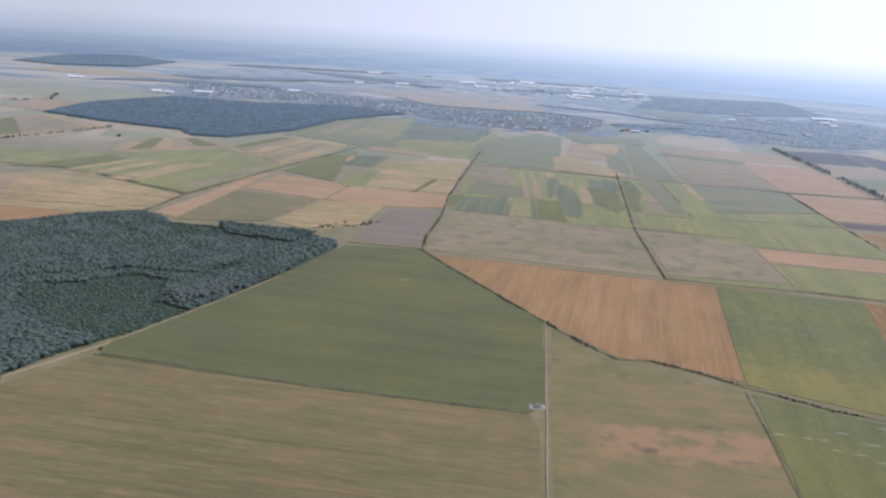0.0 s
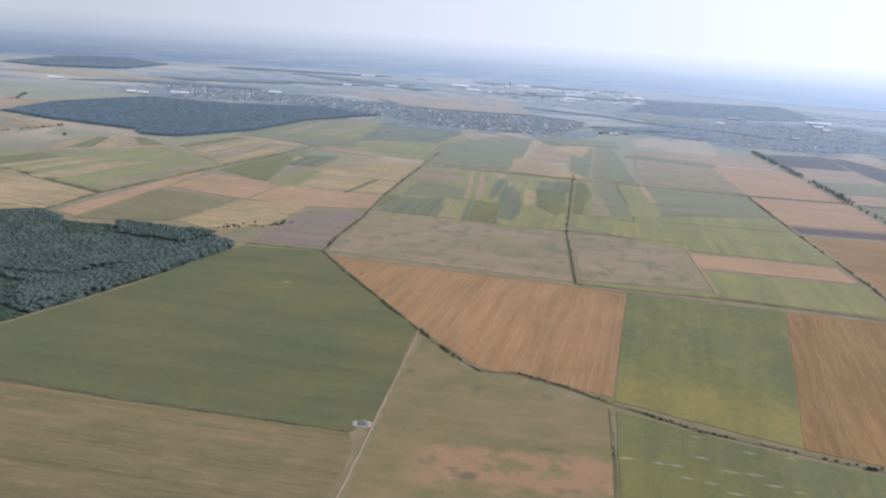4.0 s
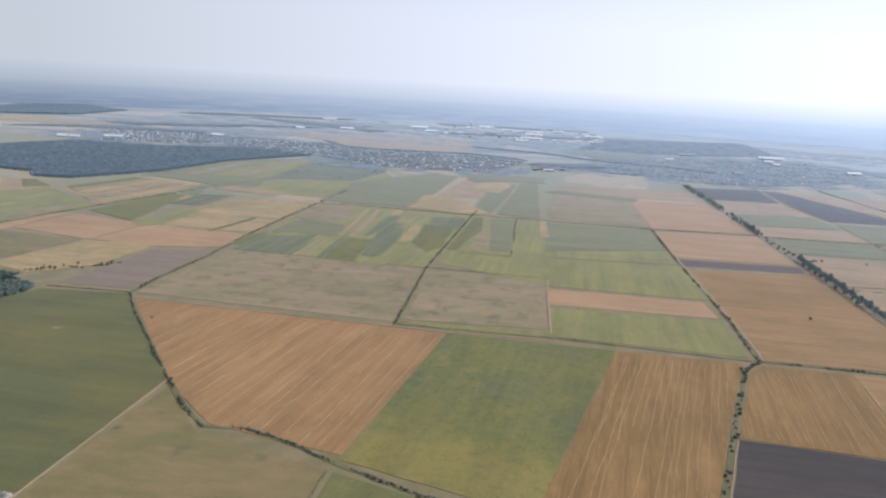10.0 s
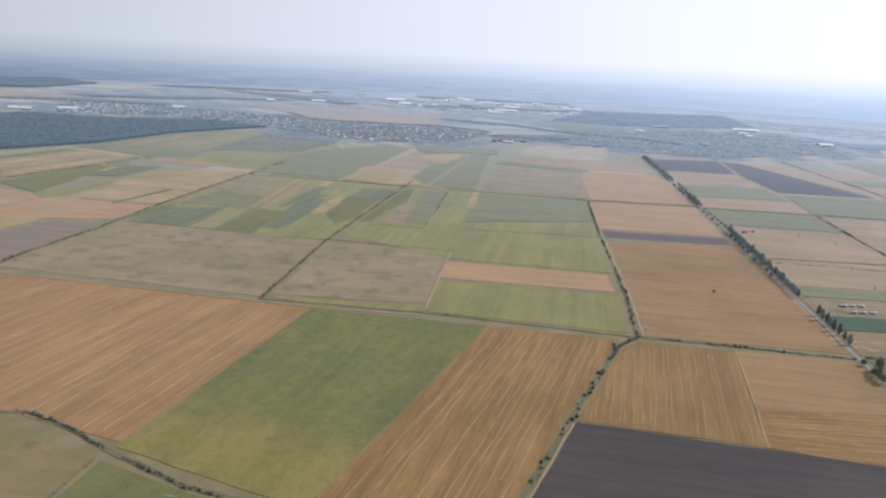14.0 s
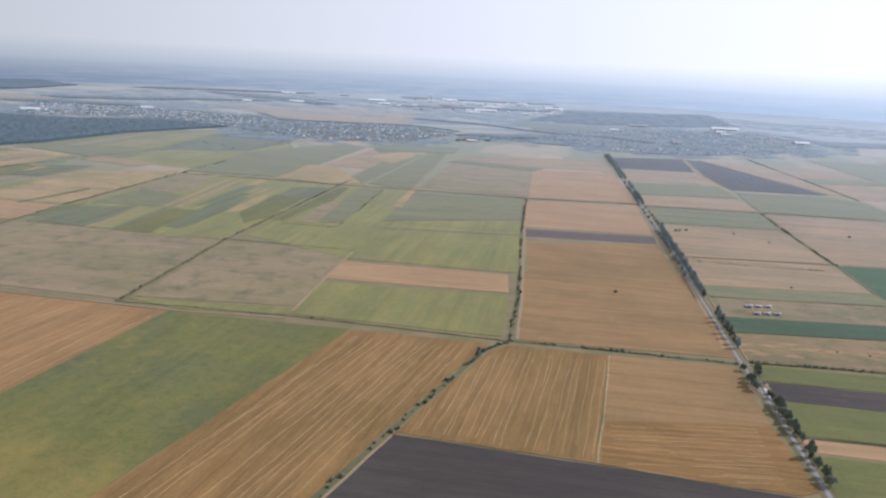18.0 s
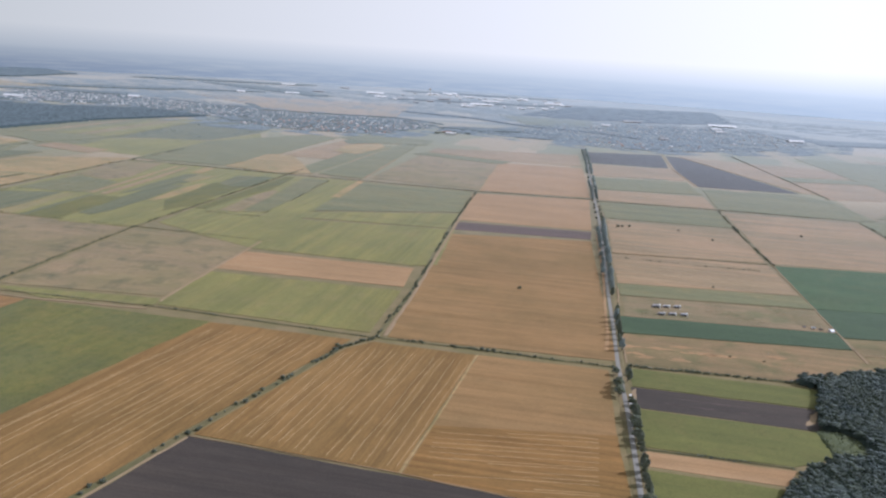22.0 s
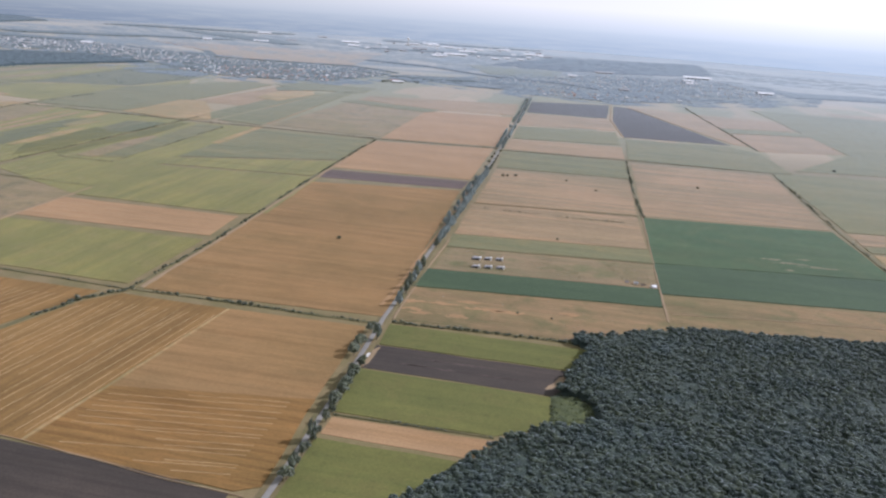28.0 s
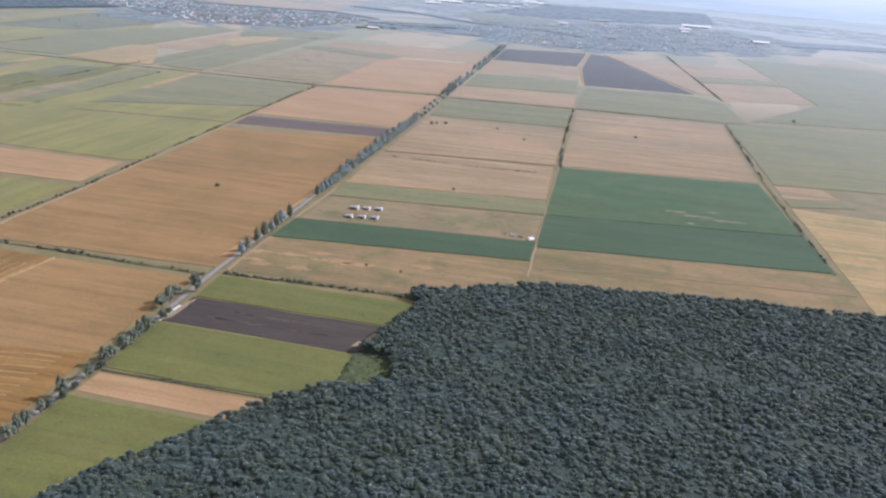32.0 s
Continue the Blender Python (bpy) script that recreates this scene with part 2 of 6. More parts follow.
COVER = {
    "tan": lambda: soil_cover("dry_stubble", (0.365, 0.248, 0.111), (0.456, 0.324, 0.151), (0.264, 0.214, 0.0806), 98, 0.9, 0.4, (0.253, 0.219, 0.0857), None, 0.4),
    "pale": lambda: soil_cover("pale_stubble", (0.335, 0.228, 0.122), (0.39, 0.272, 0.148), (0.27, 0.206, 0.104), 98, 0.9, 0.4, (0.314, 0.225, 0.122), None, 0.4),
    "gold": lambda: soil_cover("golden_stubble", (0.253, 0.146, 0.0488), (0.306, 0.181, 0.0629), (0.212, 0.13, 0.0426), 14, 0.8, 0.4, None, 0.22),
    "goldx": lambda: soil_cover("golden_stubble_crosswise", (0.285, 0.169, 0.0679), (0.353, 0.216, 0.0907), (0.236, 0.153, 0.0591), 98, 1.0, 0.28, None, 0.2),
    "orange": lambda: soil_cover("ploughed_loam", (0.325, 0.179, 0.0699), (0.385, 0.228, 0.0929), (0.27, 0.16, 0.0634), 14, 0.8, 0.22, None, 0.28),
    "crop": lambda: soil_cover("grey_green_crop", (0.122, 0.124, 0.051), (0.138, 0.134, 0.051), (0.178, 0.152, 0.049), 98, 0.45, 0.06, None, 0.26),
    "bluecrop": lambda: soil_cover("blue_green_crop", (0.186, 0.184, 0.089), (0.214, 0.205, 0.0975), (0.215, 0.194, 0.0848), 98, 0.5, 0.15, (0.236, 0.205, 0.0901), None, 0.3),
    "lush": lambda: soil_cover("weedy_green_crop", (0.162, 0.156, 0.0494), (0.19, 0.173, 0.0484), (0.132, 0.14, 0.0645), 14, 0.9, 0.12, (0.205, 0.176, 0.0545), 0.3, 0.1),
    "yellowing": lambda: soil_cover("yellowing_green_crop", (0.162, 0.156, 0.0494), (0.19, 0.173, 0.0484), (0.132, 0.14, 0.0645), 14, 0.9, 0.12, (0.205, 0.176, 0.0545), 0.3, 0.1, (0.42, -493, 95, 12)),
    "green": lambda: soil_cover("green_meadow", (0.239, 0.221, 0.0713), (0.276, 0.248, 0.0778), (0.196, 0.189, 0.0691), 9, 0.8, 0.14, (0.266, 0.227, 0.0864), None, 0.22),
    "meadow": lambda: soil_cover("dull_green_meadow", (0.148, 0.155, 0.045), (0.178, 0.175, 0.0504), (0.136, 0.14, 0.0432), 98, 0.6, 0.1, (0.17, 0.159, 0.0504)),
    "dark": lambda: soil_cover("dark_green_crop", (0.072, 0.108, 0.056), (0.082, 0.12, 0.06), (0.066, 0.1, 0.053), 98, 0.5, 0.1, None, 0.26),
    "soil": lambda: soil_cover("dark_ploughed_soil", (0.0747, 0.0606, 0.0491), (0.0928, 0.0743, 0.0591), (0.0662, 0.0549, 0.0461), 98, 0.7, 0.25, None, 0.3),
    "purple": lambda: soil_cover("purplish_tilled_soil", (0.23, 0.171, 0.117), (0.27, 0.204, 0.137), (0.221, 0.173, 0.112), 98, 0.6, 0.2, None, 0.3),
    "grey": lambda: soil_cover("greyish_weedy_fallow", (0.334, 0.238, 0.134), (0.278, 0.216, 0.108), (0.234, 0.2, 0.0824), 98, 0.9, 0.15, (0.166, 0.146, 0.0742)),
    "past": lambda: soil_cover("dry_pasture", (0.235, 0.18, 0.0742), (0.185, 0.16, 0.0636), (0.15, 0.145, 0.053), 98, 0.9, 0.15, (0.28, 0.195, 0.0954)),
    "drygrass": lambda: soil_cover("dry_brown_grass", (0.255, 0.179, 0.082), (0.178, 0.149, 0.0594), (0.159, 0.139, 0.0533), 97, 0.85, 0.3, None, 0.3),
    "pasture": lambda: MATS.setdefault("pasture", MATS.get("pasture") or pasture_material()),
    "tilled": lambda: soil_cover("dark_tilled_strip", (0.135, 0.097, 0.0848), (0.155, 0.112, 0.0954), (0.125, 0.095, 0.0827), 98, 0.6, 0.2, None, 0.2),
    # shade under the trees is put into this dark floor colour
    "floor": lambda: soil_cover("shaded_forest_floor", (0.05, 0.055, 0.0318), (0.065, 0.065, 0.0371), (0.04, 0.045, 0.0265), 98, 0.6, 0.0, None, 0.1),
    "peach": lambda: soil_cover("peach_stubble", (0.385, 0.235, 0.111), (0.43, 0.272, 0.136), (0.34, 0.21, 0.0975), 98, 0.6, 0.2, None, 0.34),
    "midgreen": lambda: soil_cover("thin_green_crop", (0.078, 0.128, 0.06), (0.09, 0.142, 0.064), (0.1, 0.13, 0.06), 98, 0.6, 0.1, (0.115, 0.145, 0.066), 0.2),
    "ember": lambda: soil_cover("reddish_gold_stubble", (0.253, 0.137, 0.042), (0.319, 0.181, 0.0605), (0.207, 0.128, 0.0388), 98, 1.0, 0.6, None, 0.26),
    "yellow": lambda: soil_cover("ripening_yellow_crop", (0.27, 0.225, 0.0901), (0.31, 0.25, 0.106), (0.225, 0.2, 0.0901), 9, 0.7, 0.16, None, None, 0.5),
    "bluedark": lambda: soil_cover("bluish_green_crop", (0.154, 0.158, 0.0778), (0.168, 0.17, 0.084), (0.175, 0.168, 0.0778), 9, 0.6, 0.12, None, None, 0.5),
    "dryred": lambda: soil_cover("dry_reddish_grass", (0.335, 0.215, 0.108), (0.262, 0.192, 0.09), (0.18, 0.158, 0.068), 98, 1.0, 0.3, (0.185, 0.165, 0.07), 0.26),
    "garden": lambda: soil_cover("garden_ground", (0.125, 0.13, 0.0901), (0.16, 0.15, 0.106), (0.1, 0.112, 0.0848), 9, 0.8, 0.1, (0.19, 0.165, 0.117)),
    "scrubby": lambda: soil_cover("scrubby_grass", (0.2, 0.19, 0.1), (0.165, 0.165, 0.088), (0.135, 0.145, 0.08), 98, 0.8, 0.1, (0.105, 0.12, 0.075)),
    "scrub": lambda: soil_cover("rough_grass", (0.3, 0.218, 0.118), (0.215, 0.185, 0.088), (0.32, 0.225, 0.125), 98, 0.9, 0.15, (0.165, 0.165, 0.068)),
}


def pasture_material():
    """Dry pasture with trodden bare reddish soil in a belt and dark damp spots."""
    n = Nodes("dry_pasture_with_bare_soil", 0.93, SHEEN)
    flat = n.place()
    along = n.place(96, (0.11, 0.03, 0.1))
    c = n.mix(n.ramp(n.noise(along, 1.0, 5.0, 0.65), 0.38, 0.62), (0.252, 0.182, 0.08), (0.196, 0.16, 0.062))
    c = n.mix(n.ramp(n.noise(flat, 0.03, 4.0, 0.6), 0.5, 0.7), c, (0.165, 0.148, 0.055))
    sep = n.add("ShaderNodeSeparateXYZ")
    n.link(flat, sep.inputs[0])
    wobble = n.math("MULTIPLY", n.math("SUBTRACT", n.noise(n.place(0, (0.05, 0.05, 0)), 1.0, 4.0, 0.7), 0.5), 34.0)
    y = n.math("ADD", sep.outputs[1], wobble)
    belt = n.math("MULTIPLY", n.ramp(y, 318, 324), n.ramp(y, 354, 347))
    belt = n.math("MULTIPLY", belt, n.ramp(sep.outputs[0], 74, 96))
    holes = n.ramp(n.noise(n.place(96, (0.07, 0.05, 0.1)), 1.0, 5.0, 0.7), 0.40, 0.47)
    c = n.mix(n.math("MULTIPLY", n.math("MULTIPLY", belt, holes), 0.95), c, (0.325, 0.195, 0.095))
    damp = n.ramp(n.noise(n.place(90, (0.05, 0.03, 0.1)), 1.0, 3.0, 0.6), 0.62, 0.7)
    c = n.mix(n.math("MULTIPLY", damp, 0.8), c, (0.12, 0.105, 0.06))
    grain = n.noise(flat, 1.3, 4.0, 0.65)
    c = n.mix(n.ramp(grain, 0.3, 0.75), c, n.mix(1.0, c, (0.68, 0.68, 0.68), "MULTIPLY"))
    n.bump(grain, 0.35, 0.3)
    return n.done(c)


def ground_material():
    """Dry grass with a patchwork of far strips."""
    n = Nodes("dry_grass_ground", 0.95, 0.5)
    cells = n.place(8, (0.0105, 0.0042, 0))
    v = n.add("ShaderNodeTexVoronoi", distance="CHEBYCHEV")
    v.inputs["Scale"].default_value, v.inputs["Randomness"].default_value = 1.0, 0.75
    n.link(cells, v.inputs["Vector"])
    pick = n.add("ShaderNodeSeparateColor")
    n.link(v.outputs["Color"], pick.inputs[0])
    ramp = n.add("ShaderNodeValToRGB")
    ramp.color_ramp.interpolation = "CONSTANT"
    tones = [(0.0, (0.34, 0.255, 0.14)), (0.16, (0.255, 0.222, 0.105)), (0.42, (0.38, 0.285, 0.165)), (0.5, (0.23, 0.208, 0.1)), (0.72, (0.31, 0.245, 0.135)), (0.82, (0.215, 0.2, 0.105))]
    for at, tone in tones[2:]:
        ramp.color_ramp.elements.new(at)
    for el, (at, tone) in zip(ramp.color_ramp.elements, tones):
        el.position, el.color = at, (*tone, 1)
    n.link(pick.outputs[0], ramp.inputs[0])
    flat = n.place()
    verge = n.mix(n.ramp(n.noise(flat, 0.05, 4.0, 0.6), 0.4, 0.62), (0.24, 0.186, 0.093), (0.185, 0.156, 0.07))
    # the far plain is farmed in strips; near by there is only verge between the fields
    sep = n.add("ShaderNodeSeparateXYZ")
    n.link(flat, sep.inputs[0])
    farmed = n.ramp(sep.outputs[1], 1100, 1250)
    c = n.mix(farmed, verge, ramp.outputs[0])
    # beyond the villages long belts of woodland lie between pale fields, bluish haze painted into both
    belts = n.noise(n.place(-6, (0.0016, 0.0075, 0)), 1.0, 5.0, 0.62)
    hazy_plain = n.mix(n.ramp(belts, 0.42, 0.5), (0.12, 0.142, 0.15), n.mix(n.ramp(sep.outputs[0], -800, 1200), (0.38, 0.3, 0.185), (0.32, 0.288, 0.222)))
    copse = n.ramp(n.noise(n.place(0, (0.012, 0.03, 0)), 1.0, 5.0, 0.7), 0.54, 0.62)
    hazy_plain = n.mix(n.math("MULTIPLY", copse, 0.7), hazy_plain, (0.14, 0.16, 0.155))
    c = n.mix(n.ramp(sep.outputs[1], 1980, 2300), c, hazy_plain)
    grain = n.noise(flat, 0.9, 4.0, 0.65)
    c = n.mix(n.ramp(grain, 0.3, 0.75), c, n.mix(1.0, c, (0.75, 0.75, 0.72), "MULTIPLY"))
    n.bump(grain, 0.3, 0.3)
    return n.done(c)


def leaf_material(name, a, b, c, sheen=0.12, fine_leaf=True, hollow_shade=0.48):
    n = Nodes(name, 0.75, sheen, spec=0.25, haze_sheen=0.55)
    geo = n.add("ShaderNodeNewGeometry")
    col = n.mix(geo.outputs["Random Per Island"], a, b)
    flat = n.place()
    col = n.mix(n.ramp(n.noise(flat, 0.05, 3.0), 0.45, 0.7), col, c)
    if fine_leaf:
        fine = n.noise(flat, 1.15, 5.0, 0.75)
        # shade in the hollows between leaves, painted into the colour
        col = n.mix(n.ramp(fine, 0.38, 0.66), n.mix(1.0, col, (hollow_shade, hollow_shade * 1.04, hollow_shade * 1.04), "MULTIPLY"), col)
        warm = n.ramp(n.noise(flat, 0.35, 2.0), 0.56, 0.7)
        col = n.mix(n.math("MULTIPLY", warm, 0.5), col, n.mix(1.0, col, (1.3, 1.2, 0.8), "MULTIPLY"))
        # no two trees have quite the same green
        single = n.ramp(n.noise(n.place(0, (1, 1, 0)), 0.3, 1.0), 0.34, 0.66)
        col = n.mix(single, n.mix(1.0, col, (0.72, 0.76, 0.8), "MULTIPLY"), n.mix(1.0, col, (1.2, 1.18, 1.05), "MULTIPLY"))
        n.bump(fine, 0.8, 0.4)
    return n.done(col)


def plain(name, colour, rough=0.8, wear=0.25, scale=0.6, metal=0.0):
    n = Nodes(name, rough, 0.01, spec=0.35)
    n.bsdf.inputs["Metallic"].default_value = metal
    flat = n.place()
    f = n.noise(flat, scale, 4.0, 0.65)
    info = n.add("ShaderNodeObjectInfo")
    c = n.mix(n.math("MULTIPLY", n.ramp(f, 0.35, 0.7), wear), colour, tuple(v * 0.6 for v in colour))
    c = n.mix(n.math("MULTIPLY", info.outputs["Random"], 0.3), c, tuple(v * 0.7 for v in colour))
    n.bump(f, 0.2, 0.05)
    return n.done(c)


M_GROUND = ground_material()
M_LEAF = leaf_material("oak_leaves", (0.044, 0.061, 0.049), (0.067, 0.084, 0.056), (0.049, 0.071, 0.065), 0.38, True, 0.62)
M_SHRUB = leaf_material("bright_shrub_leaves", (0.085, 0.105, 0.04), (0.12, 0.135, 0.052), (0.1, 0.118, 0.046), 0.25)
M_YOUNG = leaf_material("young_wood_leaves", (0.05, 0.074, 0.042), (0.066, 0.09, 0.048), (0.054, 0.078, 0.052), 0.3)
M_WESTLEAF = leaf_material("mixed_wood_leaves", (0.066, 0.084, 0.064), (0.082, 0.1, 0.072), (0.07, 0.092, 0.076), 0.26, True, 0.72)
# leaves of far trees: distance haze put into bluer, paler colours
M_FARLEAF = leaf_material("haze_blued_leaves", (0.046, 0.07, 0.076), (0.056, 0.082, 0.086), (0.04, 0.064, 0.074), 0.4, False)
M_MIDLEAF = leaf_material("haze_greyed_leaves", (0.072, 0.096, 0.096), (0.09, 0.112, 0.104), (0.08, 0.104, 0.106), 0.5, False)
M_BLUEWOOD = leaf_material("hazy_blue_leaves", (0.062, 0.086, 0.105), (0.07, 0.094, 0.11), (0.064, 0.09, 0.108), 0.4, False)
M_PALELEAF = leaf_material("haze_paled_leaves", (0.1, 0.125, 0.135), (0.112, 0.135, 0.138), (0.104, 0.13, 0.138), 0.6, False)
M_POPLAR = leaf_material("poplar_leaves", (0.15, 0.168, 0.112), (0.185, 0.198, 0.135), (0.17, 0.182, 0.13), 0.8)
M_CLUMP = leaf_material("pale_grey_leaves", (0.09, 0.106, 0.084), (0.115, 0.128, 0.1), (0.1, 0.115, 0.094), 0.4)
# roadside leaves again, with haze put into the colour for the far rows
M_HAZYLEAF = leaf_material("haze_grey_leaves", (0.18, 0.215, 0.205), (0.215, 0.25, 0.225), (0.195, 0.23, 0.22), 0.95, False)
M_BUSH = leaf_material("bush_leaves", (0.08, 0.092, 0.055), (0.12, 0.125, 0.075), (0.10, 0.108, 0.065), 0.6)
M_SEDGE = soil_cover("ditch_grass", (0.165, 0.145, 0.065), (0.12, 0.115, 0.05), (0.22, 0.175, 0.085), 14, 0.8, 0.1)
M_VERGE = soil_cover("dry_verge_grass", (0.21, 0.165, 0.082), (0.15, 0.135, 0.058), (0.25, 0.185, 0.095), 98, 0.8, 0.1, (0.13, 0.125, 0.05))
M_BARK = plain("grey_bark", (0.14, 0.11, 0.085), 0.9, 0.5, 3.0)
M_ASPHALT = plain("worn_asphalt", (0.24, 0.228, 0.205), 0.85, 0.3, 0.3)
M_DIRT = plain("dusty_track", (0.31, 0.225, 0.13), 0.95, 0.35, 0.2)
M_CONCRETE = plain("pale_concrete", (0.62, 0.6, 0.56), 0.85, 0.25, 0.4)
M_WHITE = plain("white_plaster", (0.78, 0.76, 0.72), 0.8, 0.15, 0.3)
M_CREAM = plain("cream_plaster", (0.66, 0.58, 0.46), 0.8, 0.2, 0.3)
M_PALEROOF = plain("faded_pink_tiles", (0.5, 0.36, 0.3), 0.8, 0.3, 0.5)
M_SLATE = plain("dull_grey_tiles", (0.26, 0.24, 0.24), 0.8, 0.3, 0.5)
M_TILE = plain("red_clay_tiles", (0.36, 0.23, 0.185), 0.8, 0.4, 0.8)
M_GREYROOF = plain("grey_sheet_roof", (0.42, 0.42, 0.43), 0.5, 0.3, 0.3)
M_WHITEROOF = plain("white_sheet_roof", (0.8, 0.8, 0.8), 0.45, 0.15, 0.2)
M_DARK = plain("dark_opening", (0.03, 0.032, 0.035), 0.4, 0.1, 1.0)
M_STRAW = plain("straw", (0.5, 0.36, 0.185), 0.95, 0.3, 0.7)
M_CHALK = plain("chalky_spoil", (0.38, 0.33, 0.26), 0.95, 0.3, 0.4)
M_WATER = plain("muddy_water", (0.12, 0.13, 0.12), 0.15, 0.2, 0.3)


# ---- builders ----
def link_mesh(name, verts, faces, material, parent=None, label="", smooth=False):
    me = bpy.data.meshes.new(name)
    me.from_pydata(verts, [], faces)
    me.materials.append(material)
    if smooth:
        me.polygons.foreach_set("use_smooth", [True] * len(me.polygons))
    me.update()
    ob = new(name, me)
    if parent:
        ob.parent = parent
    return tagged(ob, label)


def part(name, bm, material, parent, label=""):
    me = bpy.data.meshes.new(name)
    bm.to_mesh(me)
    bm.free()
    me.materials.append(material)
    ob = new(name, me)
    ob.parent = parent
    return tagged(ob, label)


def box(bm, x0, x1, y0, y1, z0, z1):
    v = [bm.verts.new(p) for p in ((x0, y0, z0), (x1, y0, z0), (x1, y1, z0), (x0, y1, z0), (x0, y0, z1), (x1, y0, z1), (x1, y1, z1), (x0, y1, z1))]
    for f in ((0, 3, 2, 1), (4, 5, 6, 7), (0, 1, 5, 4), (1, 2, 6, 5), (2, 3, 7, 6), (3, 0, 4, 7)):
        bm.faces.new([v[i] for i in f])
    return v


def wavy(points, step, amount, rng, closed=True):
    """Points along straight lines from corner to corner, a little uneven, as a plough leaves a field's edge."""
    out = []
    n = len(points)
    for i in range(n if closed else n - 1):
        a, b = Vector(points[i]), Vector(points[(i + 1) % n])
        k = max(1, int((b - a).length / step))
        side = Vector((-(b - a).y, (b - a).x)).normalized()
        for j in range(k):
            p = a.lerp(b, j / k)
            out.append(p + side * (rng.uniform(-amount, amount) if j else 0))
    if not closed:
        out.append(Vector(points[-1]))
    return out


FIELDS = {}
TOPS = set()
field_rng = random.Random(11)


def field(cover, label, height, *corners):
    """One field as a low slab of crop or stubble with uneven edges."""
    # no two tops at one height, so that crossing edges stay apart
    step = round(height / 0.003)
    while step in TOPS:
        step += 1
    TOPS.add(step)
    top = 0.003 * step
    ring = wavy(corners, 14, 0.45, field_rng)
    n = len(ring)
    verts = [(p.x, p.y, top) for p in ring] + [(p.x, p.y, -0.3) for p in ring]
    faces = [tuple(range(n))] + [(i, n + i, n + (i + 1) % n, (i + 1) % n) for i in range(n)]
    area = sum(ring[i].x * ring[(i + 1) % n].y - ring[(i + 1) % n].x * ring[i].y for i in range(n))
    if area < 0:
        faces = [tuple(reversed(f)) for f in faces]
    ob = link_mesh("field", verts, faces, COVER[cover]())
    tagged(ob, label, "field", "", "structure")
    FIELDS[len(FIELDS)] = ob
    return ob


def ribbon(name, points, width, height, material, label="", category="", kind="structure", parent=None, uneven=0.0, seed=1, base=-0.2):
    """A strip of ground along a line: road, track, verge or ditch bank, crowned in the middle."""
    rng = random.Random(seed)
    line = wavy(points, 9, uneven, rng, False)
    verts, faces = [], []
    for i, p in enumerate(line):
        d = (line[min(i + 1, len(line) - 1)] - line[max(i - 1, 0)]).normalized()
        s = Vector((-d.y, d.x)) * width / 2 * (1 + (rng.uniform(-0.25, 0.25) if uneven else 0))
        for k, z in ((1, base), (0.85, height * 0.8), (0, height), (-0.85, height * 0.8), (-1, base)):
            verts.append((p.x + s.x * k, p.y + s.y * k, z))
        if i:
            a, b = 5 * (i - 1), 5 * i
            faces += [(a + k + 1, b + k + 1, b + k, a + k)[::-1] for k in range(4)]
    ob = link_mesh(name, verts, faces, material, parent, label)
    return tagged(ob, "", category, "", kind)


def ico(level):
    bm = bmesh.new()
    bmesh.ops.create_icosphere(bm, subdivisions=level, radius=1)
    v = np.array([p.co[:] for p in bm.verts])
    f = np.array([[q.index for q in p.verts] for p in bm.faces])
    bm.free()
    return v, f


ICO1, ICO2, ICO3 = ico(1), ico(2), ico(3)


def crown(seed, clumps, core=0.72, size=(0.24, 0.42), low=-0.5, tall=1.0, cut=-9.0, middle=None):
    """A crown of radius 1 about its middle: an uneven core and leaf clumps set round it with gaps."""
    rng = np.random.default_rng(seed)
    vs, fs, at = [], [], 0
    v, f = middle or ICO2
    vv = v * core * (1 + 0.28 * np.sin(v @ rng.normal(0, 2.2, (3, 3))).sum(1)[:, None] / 3) * (1 + (rng.uniform(-0.22, 0.22, (len(v), 1)) if middle else 0))
    vs.append(vv), fs.append(f)
    at = len(v)
    v, f = ICO1
    for _ in range(clumps):
        d = rng.normal(size=3)
        d /= np.linalg.norm(d)
        d[2] = max(d[2], low) if d[2] < low else d[2]
        r = rng.uniform(*size)
        vs.append(v * r * rng.uniform(0.7, 1.25, 3) * (1 + rng.uniform(-0.25, 0.25, (len(v), 1))) + d * rng.uniform(0.62, 0.98))
        fs.append(f + at)
        at += len(v)
    v, f = np.concatenate(vs) * (1, 1, tall), np.concatenate(fs)
    # what hangs below the canopy is never seen
    f = f[v[f][:, :, 2].max(1) > cut]
    keep = np.unique(f)
    new_at = np.zeros(len(v), int)
    new_at[keep] = np.arange(len(keep))
    return v[keep], new_at[f]


